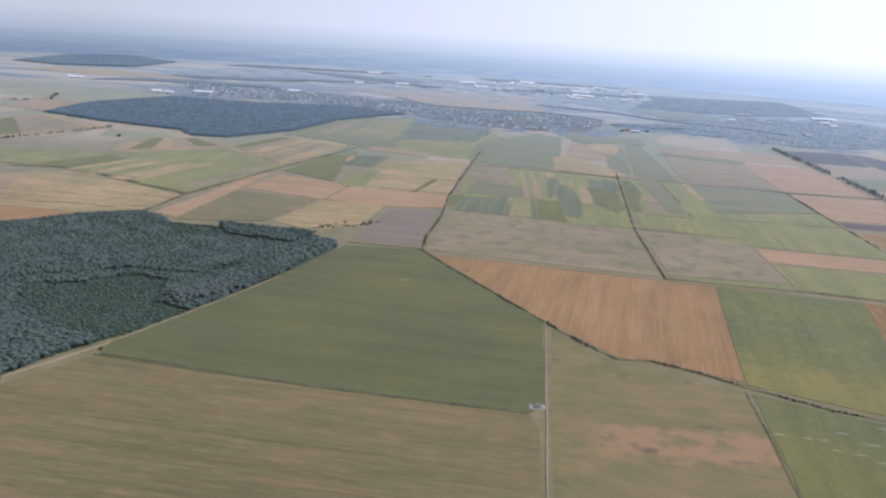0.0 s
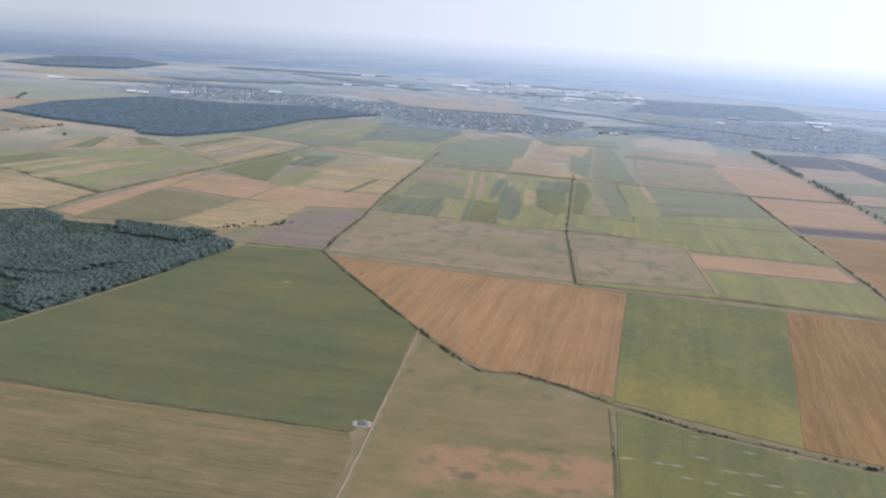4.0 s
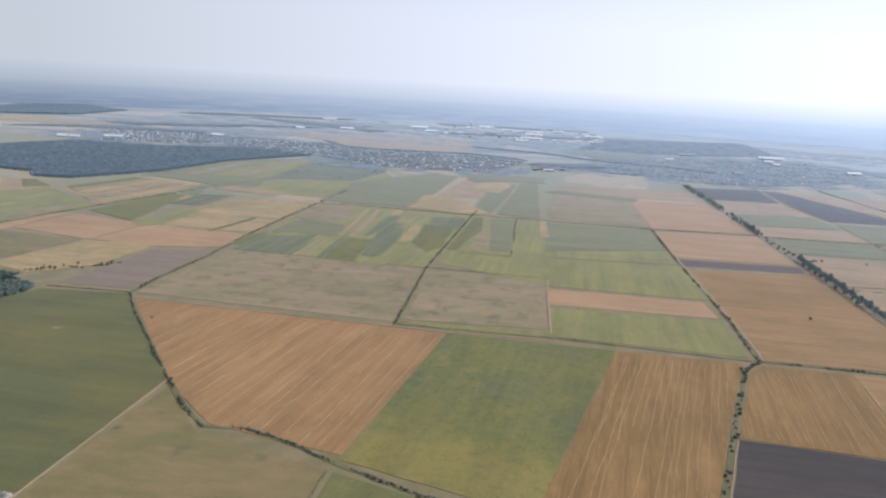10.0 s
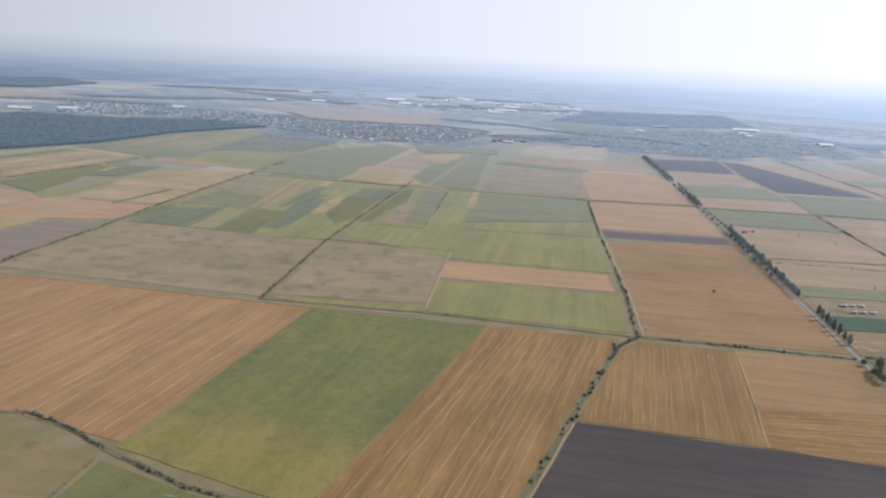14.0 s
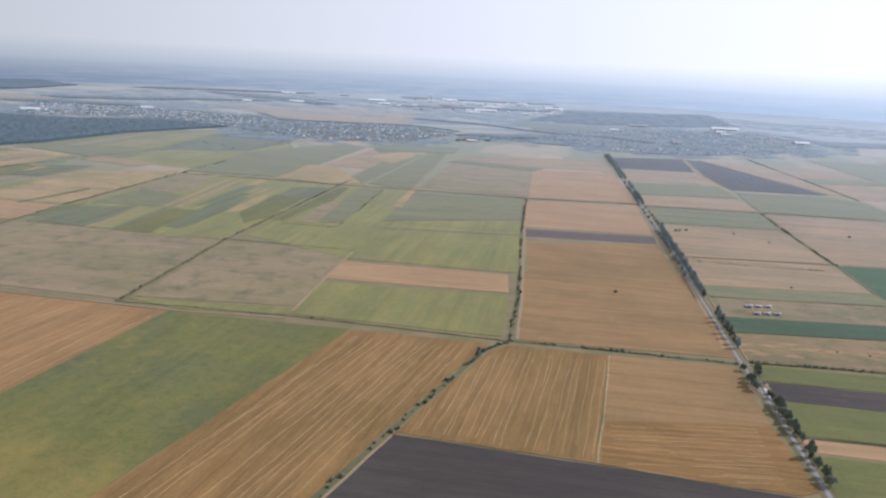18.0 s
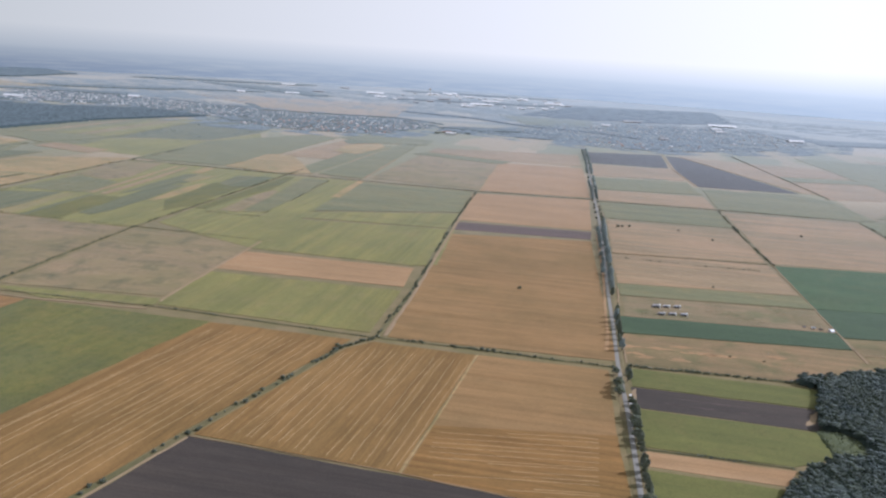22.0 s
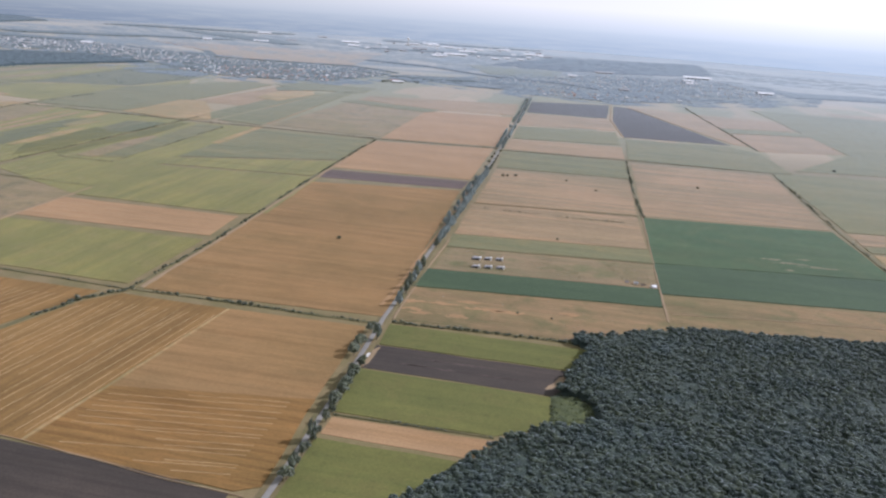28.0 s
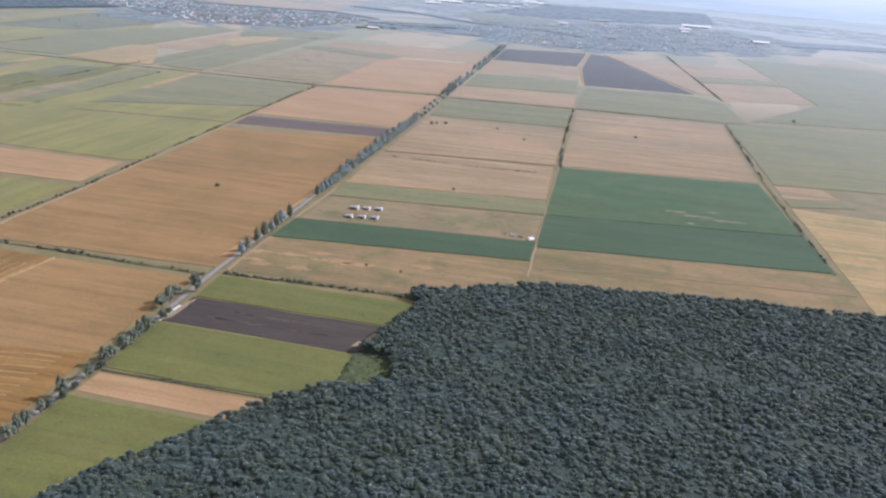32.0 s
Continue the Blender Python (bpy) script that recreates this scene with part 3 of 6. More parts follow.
def scatter(name, templates, places, sizes, heights, material, seed, label, category, kind="stuff", smooth=False):
    """Many crowns joined into one mesh: places (n, 3), radii and heights (n)."""
    rng = np.random.default_rng(seed)
    which = rng.integers(0, len(templates), len(places))
    turn = rng.uniform(0, 2 * np.pi, len(places))
    vs, fs, at = [], [], 0
    for k, (v, f) in enumerate(templates):
        idx = np.nonzero(which == k)[0]
        if not len(idx):
            continue
        c, s = np.cos(turn[idx])[:, None], np.sin(turn[idx])[:, None]
        x = (v[:, 0] * c - v[:, 1] * s) * sizes[idx, None] + places[idx, 0, None]
        y = (v[:, 0] * s + v[:, 1] * c) * sizes[idx, None] + places[idx, 1, None]
        z = v[:, 2] * heights[idx, None] + places[idx, 2, None]
        vs.append(np.stack([x, y, z], -1).reshape(-1, 3))
        fs.append((f[None] + (np.arange(len(idx)) * len(v))[:, None, None] + at).reshape(-1, 3))
        at += len(idx) * len(v)
    v, f = np.concatenate(vs).astype(np.float32), np.concatenate(fs).astype(np.int32)
    me = bpy.data.meshes.new(name)
    me.vertices.add(len(v))
    me.vertices.foreach_set("co", v.ravel())
    me.loops.add(f.size)
    me.loops.foreach_set("vertex_index", f.ravel())
    me.polygons.add(len(f))
    me.polygons.foreach_set("loop_start", np.arange(0, f.size, 3, dtype=np.int32))
    me.polygons.foreach_set("loop_total", np.full(len(f), 3, dtype=np.int32))
    if smooth:
        me.polygons.foreach_set("use_smooth", np.ones(len(f), bool))
    me.update(calc_edges=True)
    me.materials.append(material)
    return tagged(new(name, me), label, category, "", kind)


def inside(ring, x, y):
    """Which of the points lie in the ring."""
    hit = np.zeros(len(x), bool)
    for (ax, ay), (bx, by) in zip(ring, ring[1:] + ring[:1]):
        cross = (ay > y) != (by > y)
        with np.errstate(divide="ignore", invalid="ignore"):
            hit ^= cross & (x < (bx - ax) * (y - ay) / (by - ay) + ax)
    return hit


def strewn(ring, spacing, seed):
    """Points in a ring on a shaken grid."""
    rng = np.random.default_rng(seed)
    xs, ys = zip(*ring)
    gx, gy = np.meshgrid(np.arange(min(xs), max(xs), spacing), np.arange(min(ys), max(ys), spacing))
    x = gx.ravel() + rng.uniform(-0.45, 0.45, gx.size) * spacing
    y = gy.ravel() + rng.uniform(-0.45, 0.45, gx.size) * spacing
    keep = inside(ring, x, y)
    return np.stack([x[keep], y[keep]], 1)


def wood(name, ring, spacing, radius, height, material, templates, seed, label, category="woodland", depth=0.75, clear=()):
    """A wood: crowns over a ring of ground, on a skirt of trunks' shade."""
    rng = np.random.default_rng(seed)
    p = strewn(ring, spacing, seed)
    for hole in clear:
        p = p[~inside(hole, p[:, 0], p[:, 1])]
    swell = np.array([noise.noise(Vector((x * 0.05, y * 0.05, seed))) for x, y in p])
    r = radius * (rng.uniform(0.55, 1.5, len(p)) ** 0.9 if depth > 0.6 else rng.uniform(0.85, 1.2, len(p)))
    h = height * (1 + 0.18 * swell) * (rng.uniform(0.86, 1.1, len(p)) if depth > 0.6 else rng.uniform(0.95, 1.05, len(p)))
    pts = np.column_stack([p, h - r * depth])
    return scatter(name, templates, pts, r, r * depth * rng.uniform(0.8, 1.2, len(p)), material, seed, label, category, smooth=False)


NEAR_CROWNS = [crown(s, 11, 0.8, (0.2, 0.42), 0.1, 1.0, 0.05, ICO1) for s in range(14)]
MID_CROWNS = [crown(20 + s, 3, 0.85, (0.3, 0.55), 0.0, 1.0, -0.5) for s in range(5)]
LOW_CROWNS = [crown(30 + s, 3, 0.85, (0.3, 0.5), 0.2, 1.0, 0.0, ICO1) for s in range(6)]
TALL_CROWNS = [crown(60 + s, 5, 0.82, (0.25, 0.48), 0.1, 1.0, 0.0, ICO1) for s in range(8)]
FAR_CROWNS = [crown(40 + s, 1, 0.95, (0.3, 0.4), 0.3, 0.6, -0.3, ICO1) for s in range(4)]


def canopy(name, ring, cell, height, rough, material, seed, label, category="woodland", gaps=0.0, clear=()):
    """A far wood as one closed roof of tree tops, uneven, with its edge down to the ground."""
    rng = np.random.default_rng(seed)
    xs, ys = zip(*ring)
    nx, ny = int((max(xs) - min(xs)) / cell) + 3, int((max(ys) - min(ys)) / cell) + 3
    gx, gy = np.meshgrid(np.arange(nx), np.arange(ny), indexing="ij")
    x = min(xs) + (gx - 1 + rng.uniform(-0.45, 0.45, gx.shape)) * cell
    y = min(ys) + (gy - 1 + rng.uniform(-0.45, 0.45, gx.shape)) * cell
    z = height + rng.uniform(-rough, rough, gx.shape)
    dist = inside(ring, x.ravel() + rng.uniform(-0.3, 0.3, x.size) * cell, y.ravel()).reshape(x.shape)
    for hole in clear:
        dist &= ~inside(hole, x.ravel(), y.ravel()).reshape(x.shape)
    if gaps:
        open_ground = sum(np.sin(x * a + y * b + c) for a, b, c in rng.uniform(-0.09, 0.09, (7, 3)) * (1, 1, 40)) > 2.2 * (1 - gaps)
        dist &= ~open_ground & (rng.random(x.shape) > gaps * 0.4)
    # the edge is sloped over two trees, so no dark outline shows to the camera
    cover = dist.astype(float)
    for _ in range(2):
        pad = np.pad(cover, 1)
        cover = sum(pad[i:i + nx, j:j + ny] for i in range(3) for j in range(3)) / 9
    z *= np.clip(cover * 1.5 - 0.35, 0.15, 1)
    z[~dist] = -0.2
    near = dist.copy()
    near[1:] |= dist[:-1]
    near[:-1] |= dist[1:]
    near[:, 1:] |= dist[:, :-1]
    near[:, :-1] |= dist[:, 1:]
    idx = gx * ny + gy
    quad = near[:-1, :-1] & near[1:, :-1] & near[1:, 1:] & near[:-1, 1:]
    a, b, c, d = idx[:-1, :-1][quad], idx[1:, :-1][quad], idx[1:, 1:][quad], idx[:-1, 1:][quad]
    f = np.stack([a, b, c, d], 1)
    keep = np.unique(f)
    at = np.zeros(nx * ny, int)
    at[keep] = np.arange(len(keep))
    v = np.stack([x.ravel(), y.ravel(), z.ravel()], 1)[keep]
    return tagged(link_mesh(name, v.tolist(), at[f].tolist(), material, smooth=True), label, category, "", "stuff")


def hedge(name, points, label, density, radius, height, seed, width=1.2, templates=None, material=None, gap=0.35):
    """A broken line of bushes along a ditch, one mesh."""
    rng = np.random.default_rng(seed)
    pts = []
    for a, b in zip(points, points[1:]):
        a, b = np.array(a, float), np.array(b, float)
        k = int(np.linalg.norm(b - a) * density)
        f = (np.arange(k) + rng.uniform(0, 1, k)) / max(k, 1)
        d = (b - a) / np.linalg.norm(b - a)
        pts.append(a + f[:, None] * (b - a) + rng.normal(0, width / 2, k)[:, None] * (-d[1], d[0]))
    p = np.concatenate(pts)
    n1 = np.array([noise.noise(Vector((x * 0.07, y * 0.07, seed * 3.1))) for x, y in p])
    keep = n1 > -0.5 + gap
    p, n1 = p[keep], n1[keep]
    r = radius * rng.uniform(0.5, 1.15, len(p)) * (0.8 + 0.6 * n1.clip(-0.3, 1))
    h = height / radius * r
    return scatter(name, templates or MID_CROWNS, np.column_stack([p, h * 0.6]), r, h * 0.75, material or M_BUSH, seed, label, "hedge", "stuff")


# ---- ground and distance ----
R_GROUND = 9000
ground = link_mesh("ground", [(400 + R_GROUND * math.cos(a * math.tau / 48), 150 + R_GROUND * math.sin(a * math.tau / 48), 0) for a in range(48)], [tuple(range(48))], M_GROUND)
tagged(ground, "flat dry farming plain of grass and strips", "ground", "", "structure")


BACK_TOP = 1400


def backdrop_material():
    """Distance lost in haze, painted as glow: bands of woods and pale fields, then the haze bank over the horizon,
    brighter to the sun side, clearing upwards.
    """
    n = Nodes("hazy_distance", 1.0)
    flat = n.place()
    sep = n.add("ShaderNodeSeparateXYZ")
    n.link(flat, sep.inputs[0])
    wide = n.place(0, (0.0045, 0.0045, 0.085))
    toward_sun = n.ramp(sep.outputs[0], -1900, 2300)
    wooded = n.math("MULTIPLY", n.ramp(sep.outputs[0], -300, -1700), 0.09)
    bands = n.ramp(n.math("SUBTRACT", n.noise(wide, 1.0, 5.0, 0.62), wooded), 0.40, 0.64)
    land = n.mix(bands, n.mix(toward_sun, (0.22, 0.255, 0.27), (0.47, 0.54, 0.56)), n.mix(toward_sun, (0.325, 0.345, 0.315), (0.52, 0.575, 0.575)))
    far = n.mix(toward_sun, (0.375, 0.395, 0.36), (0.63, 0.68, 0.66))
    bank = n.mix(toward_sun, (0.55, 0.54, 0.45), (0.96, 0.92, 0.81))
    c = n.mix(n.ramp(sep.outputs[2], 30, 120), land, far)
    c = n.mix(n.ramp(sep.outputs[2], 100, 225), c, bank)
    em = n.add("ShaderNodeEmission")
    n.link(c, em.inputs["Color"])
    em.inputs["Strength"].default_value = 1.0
    clear = n.add("ShaderNodeBsdfTransparent")
    blend = n.add("ShaderNodeMixShader")
    out = n.tree.nodes["Material Output"]
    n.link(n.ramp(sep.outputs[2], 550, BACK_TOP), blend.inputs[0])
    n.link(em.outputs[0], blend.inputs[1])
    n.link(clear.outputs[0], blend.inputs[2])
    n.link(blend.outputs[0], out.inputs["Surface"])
    return n.mat


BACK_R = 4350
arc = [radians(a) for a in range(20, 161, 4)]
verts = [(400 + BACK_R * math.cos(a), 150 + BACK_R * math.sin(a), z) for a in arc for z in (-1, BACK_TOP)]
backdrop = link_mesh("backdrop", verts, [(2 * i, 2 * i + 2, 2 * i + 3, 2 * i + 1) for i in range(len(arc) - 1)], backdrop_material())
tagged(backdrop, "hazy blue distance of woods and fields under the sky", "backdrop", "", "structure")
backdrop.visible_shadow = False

# ---- fields south of the canals ----
field("drygrass", "tan harvested field with drifts of dry grass", 0.1, (-390, 60), (-239, 339), (-199, 394), (-65, 371.5), (52, 358.5), (56, 344), (44, 200), (28, 60))
CROP = field("crop", "large even grey-green crop field beside the wood", 0.35, (-199, 423), (-91, 662), (-20, 662), (75, 498), (63, 373), (53, 359.5), (-65, 373), (-197, 396))
field("pasture", "dry pasture with bare reddish patches", 0.1, (80, 487), (116, 432), (186, 404), (170, 297), (160, 200), (143, 60), (32, 60), (48, 200), (66, 372))
WEEDY = field("lush", "green weedy field with pale flattened patches", 0.2, (189, 402), (233, 382), (275, 366), (326, 352), (318, 60), (147, 60), (164, 200), (172, 298))
STRIP = field("orange", "reddish stubble field with straw rows", 0.2, (-10, 651), (237, 609), (190, 418), (118, 443), (74, 499))
field("yellowing", "weedy green crop field with yellow patches", 0.24, (237.4, 609.4), (357.6, 593.2), (278.4, 376.4), (190.4, 413.4))
STUB2 = field("gold", "golden stubble field with straw rows", 0.2, (358, 592), (443, 581), (390.5, 463), (375, 424), (361, 392), (344, 355), (279, 376))
STUB3 = field("gold", "golden stubble field with close straw rows", 0.2, (456, 580), (514, 571), (483.6, 445), (396.5, 463), (422, 521), (442.5, 567))
field("goldx", "golden stubble field worked crosswise", 0.2, (515.8, 571), (586, 563), (569, 433), (543, 431), (484.8, 444.5))
EMBER = field("ember", "reddish-gold stubble worked crosswise", 0.24, (495.5, 486), (577, 489), (572, 431), (564, 427.5), (543, 432), (486, 445))
field("soil", "freshly ploughed dark soil field", 0.1, (395, 461.3), (484, 443.6), (541, 432), (563, 426), (542, 250), (514, 60), (324, 60), (348, 342), (366.5, 391), (381, 424))
# ---- fields east of the road ----
field("meadow", "narrow green meadow strip", 0.25, (597, 568), (694, 556), (686, 532.5), (595, 544.5))
SOILS = field("soil", "dark ploughed strip", 0.1, (594, 543.5), (685, 531.5), (677, 507), (590.5, 519.5))
field("meadow", "green meadow strip", 0.25, (589.5, 518.5), (672, 506.5), (671, 497), (670, 484), (660, 478), (648, 473), (586, 481))
field("peach", "dry tan strip", 0.12, (586, 477), (648, 470), (639, 457), (584, 465))
field("meadow", "green meadow strip at the wood's edge", 0.25, (583, 462), (637, 454), (611, 421), (600, 402), (720, 408), (735, 250), (700, 60), (524, 60), (552, 250), (571, 380))
DRY = field("dryred", "dry tan strip with bare patches", 0.12, (602, 623), (745, 621), (746, 584), (722, 576), (697, 559), (690, 566), (600, 575))
field("dark", "dark green crop strip", 0.4, (610, 656.5), (749, 651.5), (745, 622), (604, 624.5))
field("scrub", "rough dry grass around the sheds", 0.15, (620, 704), (756.5, 701), (749, 652.5), (613, 657.5))
field("bluecrop", "narrow green strip", 0.25, (622, 736), (761, 733.5), (757, 703), (619.5, 705.5))
field("pale", "pale stubble field", 0.15, (635, 831), (771, 826), (760, 735), (623, 737))
field("pale", "pale stubble field", 0.15, (657, 981), (793, 974), (772, 833), (637, 834))
field("bluecrop", "grey-green crop field", 0.3, (667, 1099), (808, 1084), (794, 984), (658, 994))
field("pale", "pale tan stubble field", 0.15, (680, 1190), (823, 1190), (810, 1098), (669, 1112))
field("bluecrop", "grey-green crop field", 0.3, (695, 1318), (838, 1324), (824, 1206), (682, 1198))
field("pale", "pale tan stubble field", 0.15, (712, 1478), (852, 1470), (841, 1342), (697, 1333))
field("soil", "dark ploughed field before the village", 0.1, (737, 1668), (889, 1700), (851, 1484), (717, 1493))
field("soil", "dark ploughed field with a slanting edge", 0.1, (896, 1690), (922, 1676), (989, 1276), (842, 1280), (857, 1463))
field("bluecrop", "grey-green crop field", 0.3, (842, 1260), (982, 1259), (1010, 1217), (999, 1083), (975, 1078), (814, 1099))
field("pale", "pale tan stubble field", 0.15, (813, 1076), (966, 1062), (930, 829), (777, 830))
DARK = field("midgreen", "green crop field with pale bare patches", 0.4, (775.5, 824), (929, 824), (918, 704), (757.5, 703))
field("dark", "dark green crop field along the wood", 0.4, (757.2, 702), (918, 703), (913, 643), (749.5, 644))
field("dryred", "dry tan strip along the wood", 0.12, (748, 640), (912, 639), (908, 581), (745.5, 584))
field("bluecrop", "grey-green crop field", 0.3, (974, 1077), (1149, 1086), (1160, 826), (942, 827))
field("pale", "small pale stubble field", 0.15, (941, 823), (976, 826), (980, 795), (936, 788))
field("bluecrop", "narrow grey-green strip", 0.3, (935, 783), (977, 792), (982, 776), (934, 768))
field("tan", "tan stubble field with tracks", 0.12, (933, 764), (991, 752), (1010, 575), (910, 578))
field("pale", "pale grassy wedge", 0.15, (924, 1696), (1040, 1645), (1018, 1278), (996, 1286))
field("pale", "pale stubble field", 0.15, (1043, 1644), (1186, 1614), (1163, 1487), (1029, 1469))
field("bluecrop", "narrow grey-green field", 0.3, (1030, 1465), (1162, 1482), (1168, 1430), (1029, 1408))
field("pale", "pale stubble field", 0.15, (1028, 1404), (1168, 1426), (1142, 1264), (1017, 1238))
field("bluecrop", "broad grey-green field", 0.3, (1200, 1806), (1460, 1776), (1330, 1124), (1011, 1103), (1146, 1262))
field("pale", "pale stubble field", 0.15, (1372, 1845), (1560, 1836), (1500, 1690), (1339, 1646))
# ---- fields between the hedge and the road ----
field("goldx", "broad golden stubble field", 0.2, (486, 864), (623, 873), (593, 577), (463, 589))
field("tilled", "narrow strip of purplish tilled soil", 0.1, (492, 921), (630, 914), (624, 881), (487, 886))
field("peach", "tan stubble field", 0.15, (515, 1098), (656, 1106), (631, 922), (495, 933))
field("peach", "orange-tan striped stubble field", 0.15, (551, 1409), (691, 1413), (659, 1123), (519, 1121))
field("pale", "pale stubble field", 0.15, (440, 1567), (709, 1602), (693, 1434), (576, 1437), (430, 1500))
field("bluecrop", "long narrow green strip", 0.3, (407, 1460), (425, 1490), (575, 1436), (556, 1395))
# ---- fields between the ditches ----
field("green", "green meadow", 0.25, (322, 693), (462, 679), (452, 594), (316, 616))
field("peach", "orange-tan stubble strip", 0.15, (330, 754), (466, 738), (463, 688), (322, 702))
field("green", "wide green meadow", 0.25, (266, 804), (326, 884), (494, 884), (483, 752), (466, 745), (332, 764))
field("grey", "greyish weedy square field", 0.15, (217, 797), (330, 785), (314, 632), (205, 636))
field("green", "green verge strip", 0.2, (202, 631), (314, 627), (315, 615), (244, 614))
field("grey", "greyish weedy fallow field", 0.15, (-16, 667), (-4, 760), (12, 840), (209, 806), (196, 629))
field("green", "mixed green plots between two ditches", 0.2, (11, 840), (35, 1186), (264, 1147), (212, 810), (151, 814), (93, 827))
field("lush", "yellow-green corner of a crop", 0.3, (0, 863), (2, 923), (23, 943), (23, 916), (13, 875))
field("bluedark", "dark grey-green crop plot", 0.3, (11, 840), (10, 877), (24, 923), (80, 939), (77, 869), (72, 832))
field("yellow", "yellowish ripening strip", 0.3, (73, 830), (77, 872), (80, 894), (86, 934), (97, 934), (93, 879), (92, 827))
field("green", "light green strip", 0.3, (92, 827), (93, 880), (97, 934), (107, 934), (101, 876), (99, 826))
field("bluedark", "dark green strip", 0.3, (100, 826), (102, 876), (108, 934), (114, 936), (109, 872), (106, 825))
field("lush", "yellow-green plot", 0.3, (107, 823), (110, 872), (116, 933), (146, 932), (144, 890), (141, 850), (140, 819))
field("bluedark", "bluish dark green plot", 0.3, (142, 850), (145, 891), (146, 977), (159, 1019), (176, 1024), (173, 929), (166, 867), (156, 843))
field("green", "green plot beside the ditch", 0.3, (144, 812), (157, 841), (167, 865), (175, 924), (204, 922), (225, 903), (213, 842), (209, 809), (158, 811))
field("tan", "tan plot among the green", 0.32, (175, 927), (180, 987), (185, 1027), (195, 1046), (196, 999), (190, 948), (183, 926))
field("lush", "light green plot", 0.3, (191, 931), (198, 996), (201, 1053), (239, 1032), (226, 913), (210, 879))
field("bluedark", "bluish green plot", 0.3, (207, 1050), (210, 1113), (256, 1119), (246, 1038), (225, 1035))
field("grey", "greyish fallow plot", 0.3, (36, 1175), (88, 1172), (98, 1053), (83, 1027), (43, 1044), (34, 1020), (30, 1119))
field("bluecrop", "grey-green plot", 0.3, (22, 946), (36, 1016), (44, 1040), (84, 1023), (101, 1016), (103, 946), (79, 942))
field("pale", "pale narrow stubble strip", 0.32, (115, 943), (122, 1044), (126, 1149), (132, 1151), (131, 1064), (126, 971), (124, 942))
field("pale", "pale narrow stubble strip", 0.32, (102, 946), (107, 1039), (112, 1154), (116, 1155), (113, 1041), (108, 944))
field("bluedark", "dark green strip", 0.3, (132, 948), (140, 1033), (148, 1097), (165, 1103), (176, 1049), (160, 1019), (146, 977))
field("tan", "small pinkish stubble plot", 0.32, (150, 1112), (152, 1163), (165, 1158), (163, 1112))
field("yellow", "small yellowish plot", 0.32, (161, 1052), (166, 1098), (190, 1097), (175, 1044))
field("green", "green field between a ditch and a hedge", 0.2, (226, 832), (231, 899), (267, 1138), (368, 1133), (342, 861), (335, 797), (267, 806))
field("lush", "yellow-green plot along the ditch", 0.3, (232, 905), (268, 1128), (280, 1132), (275, 1027), (253, 955), (244, 902))
field("grey", "brownish fallow plot", 0.3, (258, 900), (267, 987), (278, 1028), (286, 1023), (284, 958), (278, 897))
field("bluecrop", "grey-green plot", 0.3, (288, 1019), (291, 1127), (325, 1124), (316, 1001), (302, 906), (280, 900))
field("tan", "narrow tan strip", 0.3, (349, 1011), (361, 1136), (369, 1134), (359, 1010))
field("bluecrop", "pale green broad meadow", 0.25, (345, 929), (368, 1128), (510, 1111), (496, 970))
field("green", "broad green meadow", 0.25, (339, 892), (345, 923), (496, 963), (487, 888))
field("bluecrop", "broad grey-green field", 0.3, (33, 1204), (52, 1448), (187, 1664), (245, 1641), (200, 1330), (165, 1190))
field("bluecrop", "grey-green strip", 0.2, (267, 1194), (317, 1570), (360, 1546), (292, 1170))
field("pale", "pale tan strip", 0.3, (308, 1172), (326, 1337), (347, 1448), (360, 1430), (335, 1247), (326, 1168))
field("pale", "pale tan strip", 0.3, (347, 1165), (361, 1318), (381, 1440), (386, 1368), (367, 1167))
field("tan", "tan plot", 0.3, (274, 1425), (280, 1529), (333, 1582), (349, 1525), (316, 1404))
field("bluedark", "bluish green plot", 0.3, (260, 1596), (286, 1716), (377, 1707), (350, 1600), (278, 1546))
field("tan", "tan stubble field before a ditch", 0.3, (169, 1186), (179, 1247), (187, 1336), (224, 1337), (261, 1255), (293, 1167), (254, 1153))
field("lush", "yellow-green strip", 0.3, (328, 1169), (337, 1248), (361, 1416), (379, 1439), (360, 1318), (345, 1164))
field("bluecrop", "grey-green strip", 0.3, (301, 1171), (374, 1600), (405, 1588), (363, 1153))
field("grey", "greyish fallow field", 0.15, (372, 1163), (418, 1447), (551, 1392), (518, 1131))
field("bluecrop", "grey-green field", 0.3, (250, 1640), (290, 1730), (430, 1700), (420, 1600), (320, 1590))
field("pale", "pale field", 0.15, (208, 1330), (262, 1600), (312, 1575), (285, 1325))
# ---- fields west ----
field("peach", "orange-tan strip along the ditch", 0.15, (-300, 738), (-253, 986), (-240, 984), (-272, 722))
field("past", "dull olive-green field", 0.3, (-270, 714), (-251, 868), (-152, 846), (-183, 732), (-220, 721))
field("peach", "orange stubble field", 0.15, (-248, 889), (-227, 987), (-127, 950), (-146, 850))
field("tan", "tan stubble field", 0.15, (-177, 733), (-145, 843), (-70, 848), (-86, 747), (-129, 707))
field("purple", "purplish tilled field", 0.1, (-88, 683), (-64, 828), (-9, 826), (-23, 676))
field("tan", "broad tan stubble field", 0.15, (-66, 940), (-133, 950), (-93, 1153), (29, 1204), (4, 930))
field("peach", "orange-tan stubble strip", 0.15, (-141, 850), (-125, 945), (3, 925), (-2, 850), (-64, 836))
field("bluedark", "dark green plot", 0.3, (-160, 1099), (-143, 1199), (-98, 1208), (-114, 1103))
